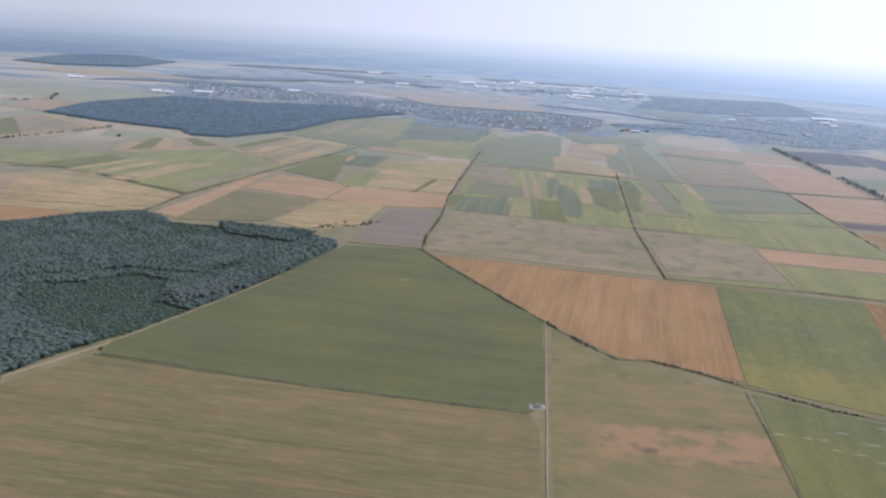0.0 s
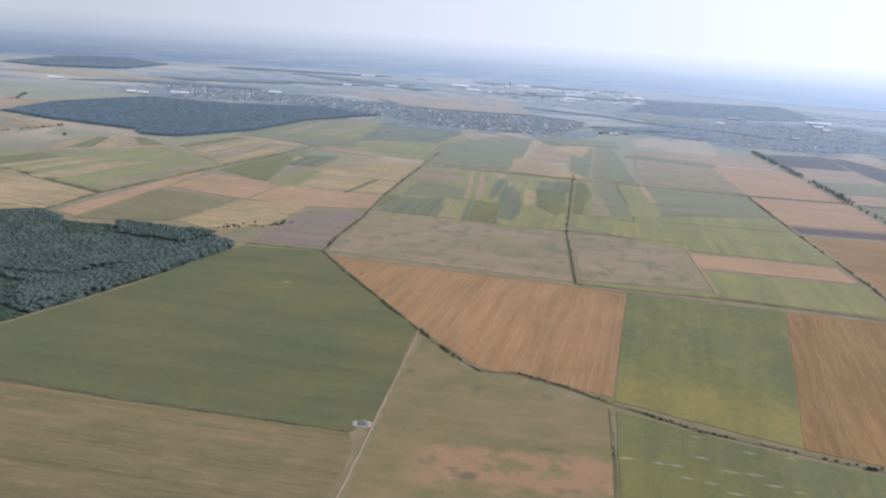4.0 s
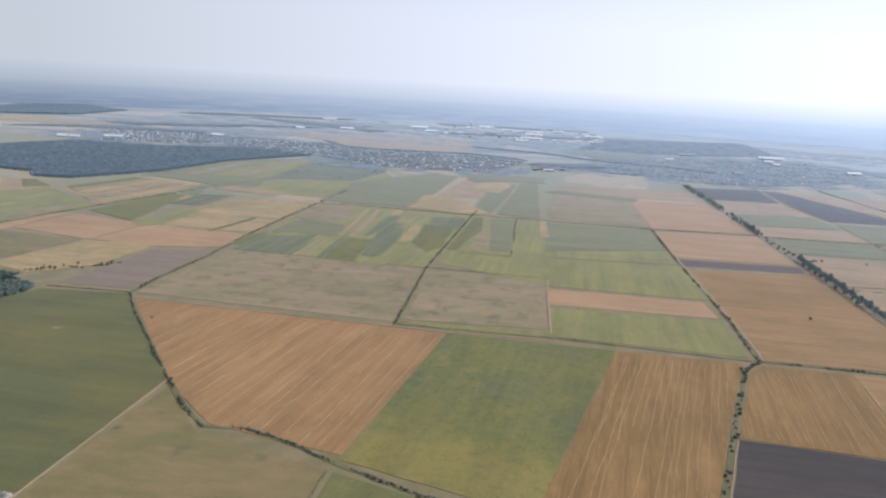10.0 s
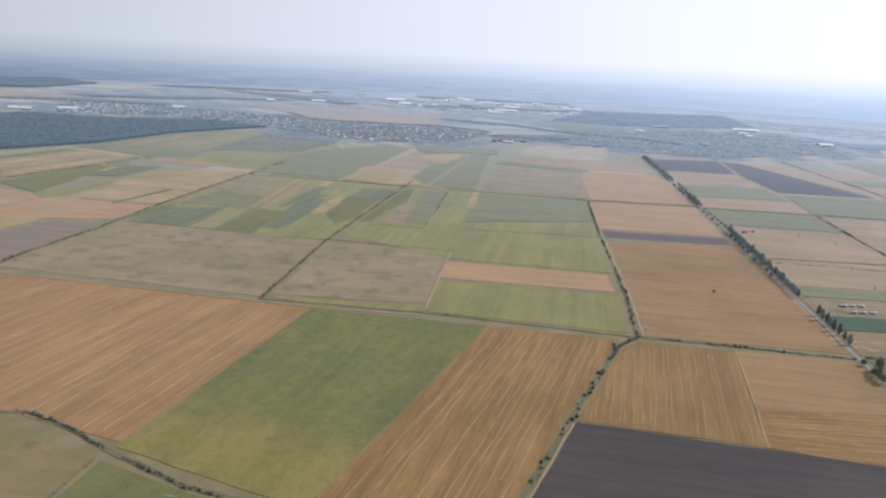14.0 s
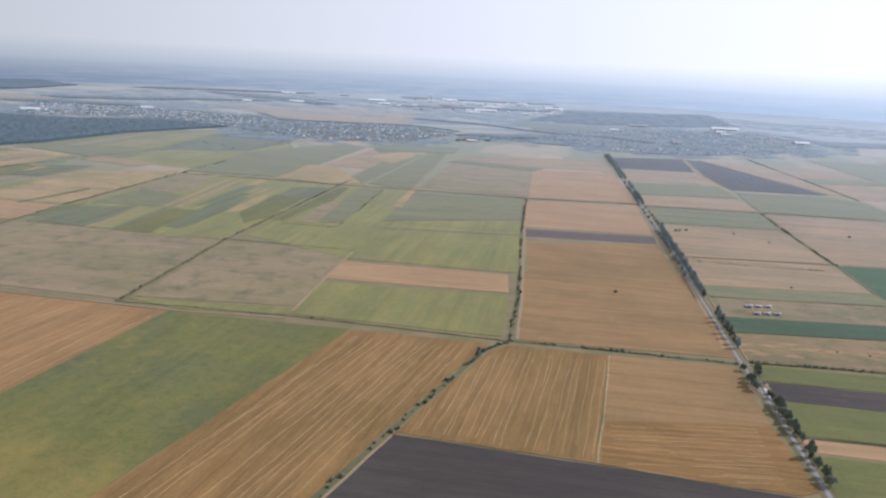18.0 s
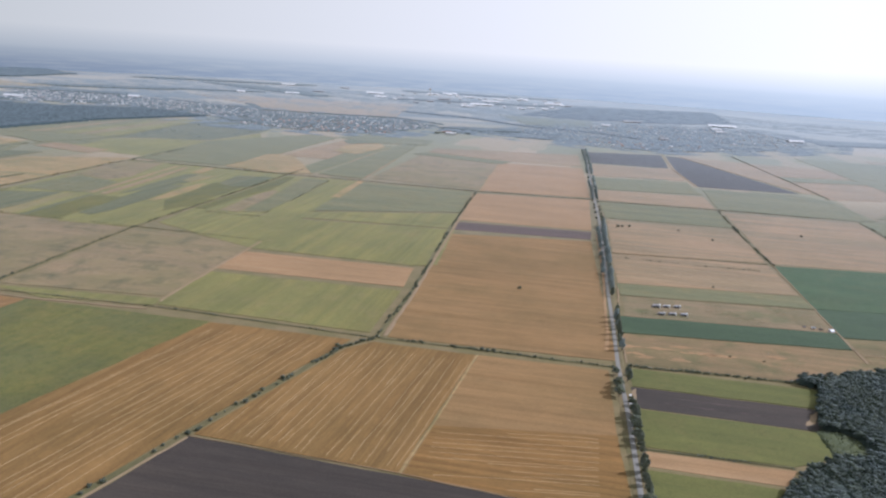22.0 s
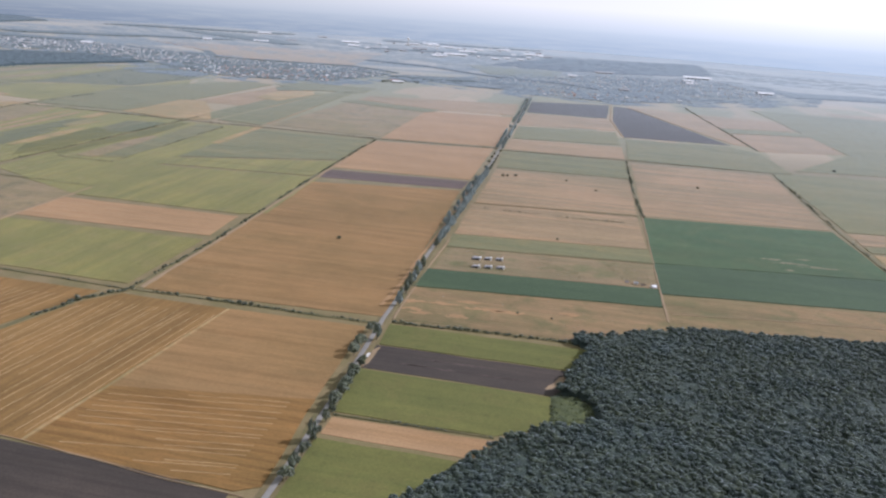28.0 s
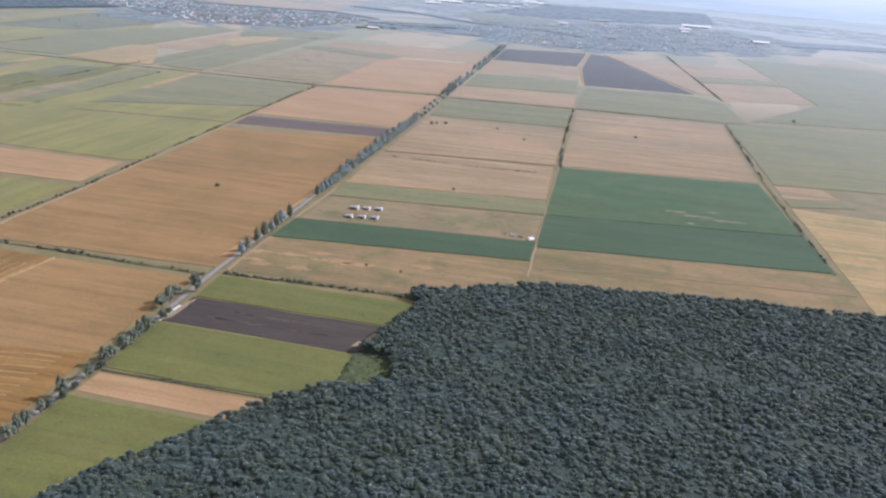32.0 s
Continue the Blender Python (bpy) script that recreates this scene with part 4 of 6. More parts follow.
field("lush", "green field", 0.3, (-229, 1018), (-189, 1196), (-162, 1180), (-151, 964))
field("pale", "pale stubble strip", 0.15, (-146, 1266), (-137, 1310), (-34, 1268), (-42, 1224))
field("crop", "dark thin strip in stubble", 0.3, (-43, 923), (-14, 1024), (-20, 1031), (-46, 929))
field("tan", "small tan plot", 0.2, (-192, 1098), (-195, 1189), (-180, 1195), (-145, 1179), (-171, 1090))
field("bluecrop", "grey-green plot", 0.3, (-176, 1191), (-180, 1241), (-184, 1320), (-156, 1238), (-141, 1181))
field("tan", "pale tan stubble with long streaks", 0.2, (-124, 923), (-126, 1008), (-114, 1067), (-42, 1103), (-79, 963), (-96, 918))
field("green", "green plot", 0.3, (-144, 950), (-134, 1010), (-116, 1066), (-98, 1073), (-107, 954), (-123, 934))
field("tan", "broad tan grassland", 0.12, (-541, 876), (-475, 918), (-303, 823), (-318, 745), (-366, 716), (-480, 728))
field("orange", "orange stubble field", 0.15, (-480, 725), (-366, 713), (-409, 656), (-500, 660))
field("green", "broad olive-green field", 0.3, (-600, 942), (-536, 941), (-481, 941), (-303, 837), (-240, 1047), (-360, 1180), (-495, 1060), (-640, 1054))
field("pale", "tan stubble field", 0.15, (-502, 1085), (-513, 1243), (-434, 1263), (-367, 1197), (-420, 1077))
field("tan", "tan grassland", 0.12, (-363, 1201), (-309, 1354), (-179, 1305), (-242, 1066))
field("bluecrop", "broad grey-green field", 0.3, (-291, 1383), (-238, 1745), (-83, 1850), (-100, 1423), (-154, 1305))
field("pale", "pale stubble field", 0.15, (-834, 1363), (-795, 1444), (-606, 1317), (-702, 1142))
field("pale", "pale stubble field", 0.15, (-934, 1531), (-958, 1745), (-840, 1687), (-820, 1489))
field("tan", "far tan stubble field", 0.15, (-1534, 2600), (-1181, 2543), (-985, 2557), (-880, 2816), (-1005, 2729), (-1401, 2921))
field("pale", "long pale field behind the village", 0.15, (-450, 2731), (285, 2917), (288, 2257), (-73, 2180), (-171, 2429))
field("crop", "long dark green field behind the village", 0.3, (592, 2635), (889, 2604), (832, 2249), (655, 2303))

field("bluecrop", "broad grey-green meadow before the far wood", 0.12, (-316, 1378), (-308, 1545), (-241, 1645), (-160, 1736), (-109, 1615), (-93, 1316), (-143, 1263), (-174, 1316), (-238, 1349))
field("scrubby", "rough scrubby grass before the village", 0.1, (-155, 1566), (-157, 1724), (-48, 1835), (83, 1874), (90, 1636), (51, 1466), (-32, 1452), (-105, 1407))
field("green", "dull olive grassland", 0.08, (-119, 1274), (-103, 1399), (-30, 1444), (52, 1458), (93, 1626), (135, 1489), (155, 1227), (80, 1228), (8, 1235))
field("garden", "gardens and yards of the village", 0.2, (-700, 2030), (-880, 2440), (-548, 2440), (-135, 2310), (-60, 2190), (110, 2190), (300, 2200), (420, 2080), (399, 1985), (311, 1765), (147, 1735), (-20, 1820), (-106, 1930), (-300, 2060), (-461, 2080))
field("garden", "gardens and yards of the village", 0.2, (560, 2030), (760, 2280), (1008, 2560), (1388, 2640), (1420, 2250), (1314, 2043), (1120, 1880), (904, 1765), (740, 1800), (735, 1850))


def strips(near_a, near_b, far_b, far_a, count, covers, seed, height=0.36):
    """A block of narrow strips side by side, from the near edge to the far one."""
    rng = random.Random(seed)
    cuts = [0.0]
    for _ in range(count):
        cuts.append(cuts[-1] + rng.uniform(0.5, 1.6))
    na, nb, fa, fb = Vector(near_a), Vector(near_b), Vector(far_a), Vector(far_b)
    words = {"tan": "narrow tan stubble strip", "pale": "narrow pale stubble strip", "lush": "narrow yellow-green strip", "green": "narrow green strip", "bluecrop": "narrow grey-green strip", "crop": "narrow dark green strip", "grey": "narrow fallow strip", "orange": "narrow orange stubble strip"}
    for a, b in zip(cuts, cuts[1:]):
        u, v = a / cuts[-1], (b - 0.06) / cuts[-1]
        s, e = rng.uniform(0, 0.12), rng.uniform(0.85, 1.0)
        p, q, r, t = na.lerp(nb, u), na.lerp(nb, v), fa.lerp(fb, v), fa.lerp(fb, u)
        kind = rng.choice(covers)
        field(kind, words[kind], height, p.lerp(t, s), q.lerp(r, s), q.lerp(r, e), p.lerp(t, e))


strips((-556, 940), (-306, 840), (-250, 1040), (-500, 1052), 13, ("lush", "green", "green", "tan", "grey", "green"), 1)
strips((-240, 1062), (-360, 1198), (-309, 1350), (-182, 1302), 7, ("tan", "lush", "pale", "grey", "tan"), 2)
strips((-505, 1086), (-370, 1195), (-436, 1260), (-512, 1240), 5, ("pale", "tan", "lush"), 3)
strips((-288, 1386), (-104, 1426), (-90, 1840), (-236, 1740), 7, ("bluecrop", "green", "bluecrop", "grey"), 5)
strips((-536, 878), (-305, 822), (-320, 748), (-482, 730), 6, ("tan", "pale", "grey", "tan"), 31)
strips((-720, 1150), (-610, 1310), (-790, 1436), (-830, 1366), 4, ("tan", "lush", "grey"), 12)

# ---- road, tracks, ditches ----
ROAD = [(520, 60), (548, 250), (566, 370), (577, 440), (586, 510), (593, 575), (602, 640), (611, 710), (624, 800), (638, 905), (647, 970), (680, 1247), (705, 1450), (732, 1690), (745, 1800)]
ribbon("verge", ROAD, 7.5, 0.16, M_VERGE, "grassy verge of the country road", "verge", uneven=0.2, seed=2)
road = ribbon("road", ROAD, 2.5, 0.28, M_ASPHALT, "straight grey asphalt country road", "road")
CANAL = [(-20, 664), (-10, 643), (30, 574), (76, 497), (98, 462), (116, 440), (138, 440), (162, 428), (188, 411), (229, 387), (275, 372), (344, 349), (363, 392), (377, 424), (392, 459), (420, 522), (440, 569), (456, 585)]
ribbon("ditch", CANAL, 3.6, 0.25, M_SEDGE, "overgrown winding drainage ditch", "ditch", uneven=0.6, seed=3)
DITCHES = [
    ([(-20, 664), (-17, 719), (-5, 800), (3, 923), (36, 1185), (55, 1330)], 3.2),
    ([(198, 622), (213, 808), (265, 1148), (275, 1210)], 2.6),
    ([(456, 585), (470, 680), (489, 890), (515, 1115)], 3.6),
    ([(197, 624), (317, 612), (390, 599), (456, 586)], 2.0),
    ([(456, 587), (524, 578), (590, 568)], 2.4),
    ([(12, 845), (110, 825), (213, 812), (335, 792)], 1.6),
    ([(36, 1185), (150, 1170), (265, 1150), (370, 1138), (515, 1115), (660, 1110)], 2.2),
    ([(-312, 733), (-300, 828), (-237, 1044), (-156, 1305)], 3.0),
    ([(-560, 925), (-484, 939), (-403, 888), (-300, 828)], 2.4),
    ([(598, 571), (642, 568), (692, 563)], 2.2),
    ([(776, 826), (787, 928), (809, 1083)], 3.0),
    ([(912, 641), (937, 838), (974, 1078)], 3.0),
    ([(974, 1078), (815, 1092), (666, 1102)], 1.8),
    ([(1015, 1240), (1050, 1755)], 2.4),
    ([(186, 403), (178, 343), (171, 298), (160, 200), (145, 60)], 2.0),
    ([(-200, 395), (-65, 372), (52, 359)], 2.2),
    ([(-92, 672), (-20, 667)], 2.0),
    ([(586, 479), (648, 472)], 1.5),
    ([(313, 968), (317, 1034), (326, 1117)], 1.2),
    ([(636, 832), (772, 829)], 1.4),
    ([(619, 704), (757, 701)], 1.2),
    ([(306, 920), (303, 884), (288, 885), (247, 891)], 1.2),
    ([(343, 926), (380, 918), (433, 911), (487, 905)], 1.2),
]
for i, (line, w) in enumerate(DITCHES):
    ribbon("ditch", line, w, 0.38, M_SEDGE, "narrow overgrown field ditch", "ditch", uneven=0.3, seed=30 + i)
TRACKS = [
    ([(77, 497), (66, 400), (62, 360), (54, 290), (44, 200), (30, 60)], 1.0),
    ([(-17, 653), (237, 611), (314, 607)], 1.6),
    ([(332, 788), (324, 715), (315, 622)], 2.4),
    ([(461, 590), (472, 680), (491, 875), (512, 1095)], 2.6),
    ([(396, 461), (484, 445), (543, 430), (568, 425)], 0.5),
    ([(743, 600), (750, 650), (763, 740), (776, 830)], 1.6),
    ([(842, 1285), (854, 1469), (893, 1700), (905, 1760)], 3.0),
    ([(996, 1290), (922, 1682)], 3.0),
    ([(598, 575), (610, 660), (620, 720)], 1.2),
    ([(395, 460), (380.2, 425), (365.8, 391), (350, 352)], 0.9),
    ([(748, 612), (807, 615), (865, 615), (911, 613)], 0.9),
    ([(-233, 359), (-200, 409), (-160, 490), (-128, 561)], 2.0),
]
for i, (line, w) in enumerate(TRACKS):
    ribbon("track", line, w, 0.42, M_DIRT, "pale dusty farm track", "track", uneven=0.35, seed=60 + i)

ribbon("headland", [(514.8, 571), (500, 508), (484.4, 445)], 1.3, 0.4, COVER["tan"](), "trodden strip of stubble between two fields", "track", uneven=0.3, seed=90)
ribbon("headland", [(589.5, 592), (596, 625), (602, 668), (610, 720), (620, 790), (634, 905)], 2.2, 0.33, COVER["peach"](), "pale trodden edge of the stubble field along the road", "track", uneven=0.3, seed=91)

# ---- woods ----
# outer corners of the two woods, outside the camera's view, left without crowns
UNSEEN_EAST = [(940, 600), (905, 500), (868, 438), (780, 408), (1000, 390), (1000, 600)]
UNSEEN_WEST = [(-490, 690), (-350, 476), (-280, 372), (-250, 322), (-520, 322), (-520, 690)]
WOOD_EAST = [(600, 402), (611, 421), (638, 453), (650, 467), (660, 473), (670, 480), (684, 483), (690, 490), (689, 500), (684, 508), (674, 509), (678, 514), (683, 530), (691, 547), (694, 557), (686, 563), (690, 569), (707, 572), (723, 578), (748, 586), (790, 587), (843, 588), (883, 583), (919, 585), (985, 586), (985, 455), (860, 434), (720, 412)]
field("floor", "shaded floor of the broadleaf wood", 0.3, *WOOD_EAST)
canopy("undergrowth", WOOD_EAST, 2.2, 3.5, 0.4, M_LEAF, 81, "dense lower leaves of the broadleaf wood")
wood("woodland", WOOD_EAST, 2.45, 1.98, 4.6, M_LEAF, NEAR_CROWNS, 5, "dense dark green broadleaf wood in full leaf", depth=0.62, clear=[UNSEEN_EAST])
canopy("undergrowth", [(669, 484), (684, 484), (690, 499), (684, 509), (672, 508), (670.5, 497)], 1.8, 0.8, 0.3, M_SHRUB, 83, "bright low scrub in a notch of the wood")
wood("woodland", [(670, 486), (684, 486), (689, 499), (683, 507), (673, 506), (671.5, 497)], 1.6, 1.0, 1.0, M_SHRUB, MID_CROWNS, 55, "low bright green scrub in a notch of the wood")
WOOD_WEST = [(-250, 330), (-220, 392), (-198, 424), (-159, 496), (-128, 567), (-98, 652), (-100, 668), (-141, 693), (-221, 690), (-268, 690), (-310, 728), (-356, 702), (-420, 645), (-480, 560), (-430, 330)]
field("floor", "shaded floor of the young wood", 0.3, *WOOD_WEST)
canopy("undergrowth", WOOD_WEST, 2.6, 0.9, 0.3, M_YOUNG, 82, "dense low leaves of the young wood")
CLEARINGS = [
    [(-300, 500), (-258, 514), (-241, 537), (-207, 530), (-202, 506), (-195, 482), (-172, 470), (-196, 424), (-206, 412), (-239, 428), (-285, 462)],
    [(-271, 700), (-226, 697), (-212, 668), (-226, 655), (-250, 646)],
]
TALL = [
    [(-404, 644), (-356, 700), (-310, 726), (-279, 709), (-240, 640), (-190, 622), (-160, 583), (-190, 546), (-244, 548), (-321, 506), (-440, 560)],
    [(-196, 504), (-166, 540), (-149, 519), (-182, 477)],
    [(-223, 702), (-192, 699), (-122, 688), (-140, 650), (-202, 664)],
]
canopy("undergrowth", WOOD_WEST, 2.6, 2.6, 0.35, M_WESTLEAF, 88, "dense lower leaves of the middling wood", clear=CLEARINGS)
for ring in CLEARINGS:
    wood("woodland", ring, 2.8, 1.8, 1.7, M_YOUNG, LOW_CROWNS, 6, "young low wood of mixed green scrub", depth=0.5, clear=[UNSEEN_WEST])
wood("woodland", WOOD_WEST, 3.4, 2.75, 3.4, M_WESTLEAF, TALL_CROWNS, 7, "grey-green broadleaf wood of middling height", depth=0.4, clear=CLEARINGS + TALL + [UNSEEN_WEST])
for i, ring in enumerate(TALL):
    canopy("undergrowth", ring, 2.6, 4.1, 0.4, M_WESTLEAF, 84 + i, "dense lower leaves of a tall stand")
    wood("woodland", ring, 3.2, 2.6, (5.0, 4.8, 5.6)[i], M_CLUMP if i == 1 else M_WESTLEAF, TALL_CROWNS, 70 + i, "pale grey-green clump of tall trees" if i == 1 else "tall dark stand of broadleaf trees", depth=0.4, clear=[UNSEEN_WEST])
FAR_WOOD = [(-817, 1478), (-831, 1700), (-735, 1970), (-515, 1935), (-309, 2030), (-117, 1925), (-255, 1680), (-307, 1446), (-394, 1294), (-458, 1291), (-493, 1347), (-680, 1404)]
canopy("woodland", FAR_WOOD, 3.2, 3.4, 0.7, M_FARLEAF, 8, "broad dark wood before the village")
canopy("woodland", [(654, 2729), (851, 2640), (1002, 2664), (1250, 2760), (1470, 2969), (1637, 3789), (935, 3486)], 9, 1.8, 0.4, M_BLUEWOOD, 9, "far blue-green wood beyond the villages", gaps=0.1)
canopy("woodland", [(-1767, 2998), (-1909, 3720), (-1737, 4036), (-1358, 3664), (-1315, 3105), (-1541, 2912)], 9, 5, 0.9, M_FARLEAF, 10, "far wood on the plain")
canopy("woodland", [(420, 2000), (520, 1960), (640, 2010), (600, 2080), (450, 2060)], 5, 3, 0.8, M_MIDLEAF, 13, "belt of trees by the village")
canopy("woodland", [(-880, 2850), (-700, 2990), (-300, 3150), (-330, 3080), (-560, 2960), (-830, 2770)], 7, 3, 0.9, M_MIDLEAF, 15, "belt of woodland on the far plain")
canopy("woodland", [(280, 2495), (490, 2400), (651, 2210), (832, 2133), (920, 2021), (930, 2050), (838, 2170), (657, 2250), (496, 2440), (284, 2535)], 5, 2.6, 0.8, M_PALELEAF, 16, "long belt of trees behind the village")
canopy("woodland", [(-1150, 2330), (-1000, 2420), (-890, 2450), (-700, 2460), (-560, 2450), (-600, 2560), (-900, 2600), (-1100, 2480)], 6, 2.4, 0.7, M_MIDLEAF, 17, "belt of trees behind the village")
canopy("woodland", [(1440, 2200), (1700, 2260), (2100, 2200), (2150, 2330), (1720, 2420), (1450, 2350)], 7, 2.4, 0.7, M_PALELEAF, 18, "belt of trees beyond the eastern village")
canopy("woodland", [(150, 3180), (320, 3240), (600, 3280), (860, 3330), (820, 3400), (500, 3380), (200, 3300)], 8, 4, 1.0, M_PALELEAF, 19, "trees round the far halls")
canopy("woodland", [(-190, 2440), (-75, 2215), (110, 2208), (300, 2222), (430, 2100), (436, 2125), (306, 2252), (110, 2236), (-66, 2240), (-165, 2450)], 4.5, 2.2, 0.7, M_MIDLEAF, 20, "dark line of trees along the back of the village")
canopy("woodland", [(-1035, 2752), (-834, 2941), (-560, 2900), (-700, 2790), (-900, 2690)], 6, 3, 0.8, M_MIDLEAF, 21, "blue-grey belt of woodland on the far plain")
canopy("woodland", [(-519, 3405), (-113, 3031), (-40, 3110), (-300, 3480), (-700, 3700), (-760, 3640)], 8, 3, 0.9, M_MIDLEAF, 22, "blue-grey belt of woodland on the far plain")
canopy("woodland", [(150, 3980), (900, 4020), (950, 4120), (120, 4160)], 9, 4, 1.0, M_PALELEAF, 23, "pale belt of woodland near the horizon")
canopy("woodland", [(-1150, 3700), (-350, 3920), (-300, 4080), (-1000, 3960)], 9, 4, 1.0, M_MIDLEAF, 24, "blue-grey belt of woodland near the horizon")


# ---- trees ----
def trunk_mesh(bm, height, r0, r1, limbs, rng):
    """A tapered trunk with a few limbs rising into the crown."""
    def tube(a, b, ra, rb, n=6):
        d = (b - a).normalized()
        s = d.orthogonal().normalized()
        t = d.cross(s)
        rings = []
        for p, r in ((a, ra), (b, rb)):
            rings.append([bm.verts.new(p + (s * math.cos(k * math.tau / n) + t * math.sin(k * math.tau / n)) * r) for k in range(n)])
        for k in range(n):
            bm.faces.new((rings[0][k], rings[0][(k + 1) % n], rings[1][(k + 1) % n], rings[1][k]))

    mid = Vector((rng.uniform(-0.1, 0.1), rng.uniform(-0.1, 0.1), height * 0.55))
    tube(Vector((0, 0, -0.2)), mid, r0, (r0 + r1) / 2)
    tube(mid, Vector((mid.x * 1.5, mid.y * 1.5, height)), (r0 + r1) / 2, r1)
    for k in range(limbs):
        z = rng.uniform(0.3, 0.75) * height
        a = k * math.tau / limbs + rng.uniform(-0.4, 0.4)
        reach = rng.uniform(0.16, 0.24) * height
        tube(Vector((0, 0, z)), Vector((math.cos(a) * reach, math.sin(a) * reach, z + reach * 1.1)), r1 * 1.4, r1 * 0.5, 4)


def make_tree(seed, height, radius, tall, material, label, category, group):
    """One tree: a trunk with limbs, and a crown of leaf clumps with an uneven outline."""
    rng = random.Random(seed)
    tree = tagged(new("tree"), label, category, group)
    bm = bmesh.new()
    trunk_mesh(bm, height * 0.8, height * 0.028, height * 0.012, 5, rng)
    part("trunk", bm, M_BARK, tree)
    v, f = crown(seed + 900, 46, 0.6, (0.2, 0.36), -0.85, 1.0)
    half = height * 0.42 * tall
    v = v * (radius, radius, half)
    v[:, :2] *= (1.08 - 0.3 * np.clip(v[:, 2:3] / half, -0.5, 1.0))
    v[:, 2] += height - half * 1.05
    link_mesh("crown", v.tolist(), f.tolist(), material, tree)
    return tree


TREES = [
    make_tree(1, 8.4, 1.35, 0.98, M_POPLAR, "tall narrow roadside poplar in full leaf", "tree", "trees along the road"),
    make_tree(2, 7.4, 1.55, 0.95, M_POPLAR, "roadside tree with a narrow dark green crown", "tree", "trees along the road"),
    make_tree(3, 5.0, 2.0, 0.85, M_POPLAR, "round-crowned roadside tree in full leaf", "tree", "trees along the road"),
    make_tree(4, 8.0, 2.0, 0.92, M_POPLAR, "large dark green roadside tree", "tree", "trees along the road"),
    make_tree(6, 8.0, 1.5, 0.98, M_HAZYLEAF, "tall haze-greyed poplar far along the road", "tree", "trees along the road"),
    make_tree(7, 6.2, 1.9, 0.92, M_HAZYLEAF, "haze-greyed tree far along the road", "tree", "trees along the road"),
    make_tree(5, 3.8, 1.6, 0.9, M_BUSH, "low shrubby roadside tree", "tree", "trees along the road"),
]
used = set()


def road_x(y):
    for (ax, ay), (bx, by) in zip(ROAD, ROAD[1:]):
        if ay <= y <= by:
            return ax + (bx - ax) * (y - ay) / (by - ay)
    return ROAD[-1][0]


def plant(kind, x, y, scale, rng):
    m = Matrix.Translation((x, y, 0)) @ Matrix.Rotation(rng.uniform(0, math.tau), 4, "Z")
    size = Matrix.Diagonal((scale * rng.uniform(0.9, 1.12), scale * rng.uniform(0.9, 1.12), scale, 1))
    if kind not in used:
        used.add(kind)
        TREES[kind].matrix_basis = m @ size
    else:
        made = copy_thing(TREES[kind], m)
        made.scale = (size[0][0], size[1][1], size[2][2])


tree_rng = random.Random(77)
# y from, y to, spacing, side (east +, west -), kinds, scale
ROWS_OF_TREES = [
    (443, 482, 5.6, 1, (2, 6, 1), 0.85), (594, 661, 8.0, 1, (0, 4), 1.1),
    (700, 800, 6.4, 1, (4, 5, 0), 1.12), (800, 962, 6.2, 1, (4, 5), 1.18), (760, 930, 19, -1, (4, 5), 1.0),
    (975, 1105, 24.0, 1, (6, 2), 0.8), (985, 1105, 28.0, -1, (6,), 0.8), (1112, 1180, 9.2, -1, (4, 5), 1.0), (1112, 1180, 9.6, 1, (4, 5), 1.0),
]
# single trees beside the road: y, side, kind, scale
for y, side, kind, scale in (
    (405, 1, 2, 1.0), (418, 1, 2, 0.9), (436, 1, 2, 1.0), (439.5, 1, 0, 0.85), (460.3, 1, 1, 1.08), (483, 1, 1, 1.02), (487.5, 1, 2, 1.0), (493.5, 1, 3, 0.85),
    (496, 1, 2, 1.0), (501, 1, 2, 0.95), (504.5, 1, 1, 0.95), (509, 1, 3, 0.85), (512.5, 1, 2, 1.05), (521, 1, 6, 1.0), (526, 1, 6, 0.8),
    (530.5, -1, 2, 1.2), (536.5, -1, 3, 0.92), (541.5, -1, 2, 1.1), (549, 1, 3, 1.1), (557.5, -1, 2, 0.95),
):
    plant(kind, road_x(y) + side * tree_rng.uniform(2.3, 2.9), y, 1.06 * scale * tree_rng.uniform(0.95, 1.06), tree_rng)
for y0, y1, gap, side, kinds, scale in ROWS_OF_TREES:
    y = y0
    while y < y1:
        x = road_x(y) + side * tree_rng.uniform(2.3, 3.2)
        plant(tree_rng.choice(kinds), x, y, scale * tree_rng.uniform(0.82, 1.15), tree_rng)
        y += gap * tree_rng.uniform(0.7, 1.4)
far_row = np.array([(road_x(y) + s * tree_rng.uniform(2.5, 4.5), y) for y in np.arange(1185, 1690, 6.5) for s in (-1, 1) if tree_rng.random() < (0.75 if s > 0 else 0.3) and not (1290 < y < 1345 or 1470 < y < 1500)])
fr = np.random.default_rng(4)
far_h = fr.uniform(5, 7.5, len(far_row))
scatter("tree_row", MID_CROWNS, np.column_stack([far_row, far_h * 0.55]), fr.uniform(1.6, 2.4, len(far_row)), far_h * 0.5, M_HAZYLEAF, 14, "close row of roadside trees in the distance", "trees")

M_TUFT = leaf_material("coarse_weeds", (0.15, 0.15, 0.07), (0.2, 0.19, 0.09), (0.17, 0.16, 0.08), 0.5)

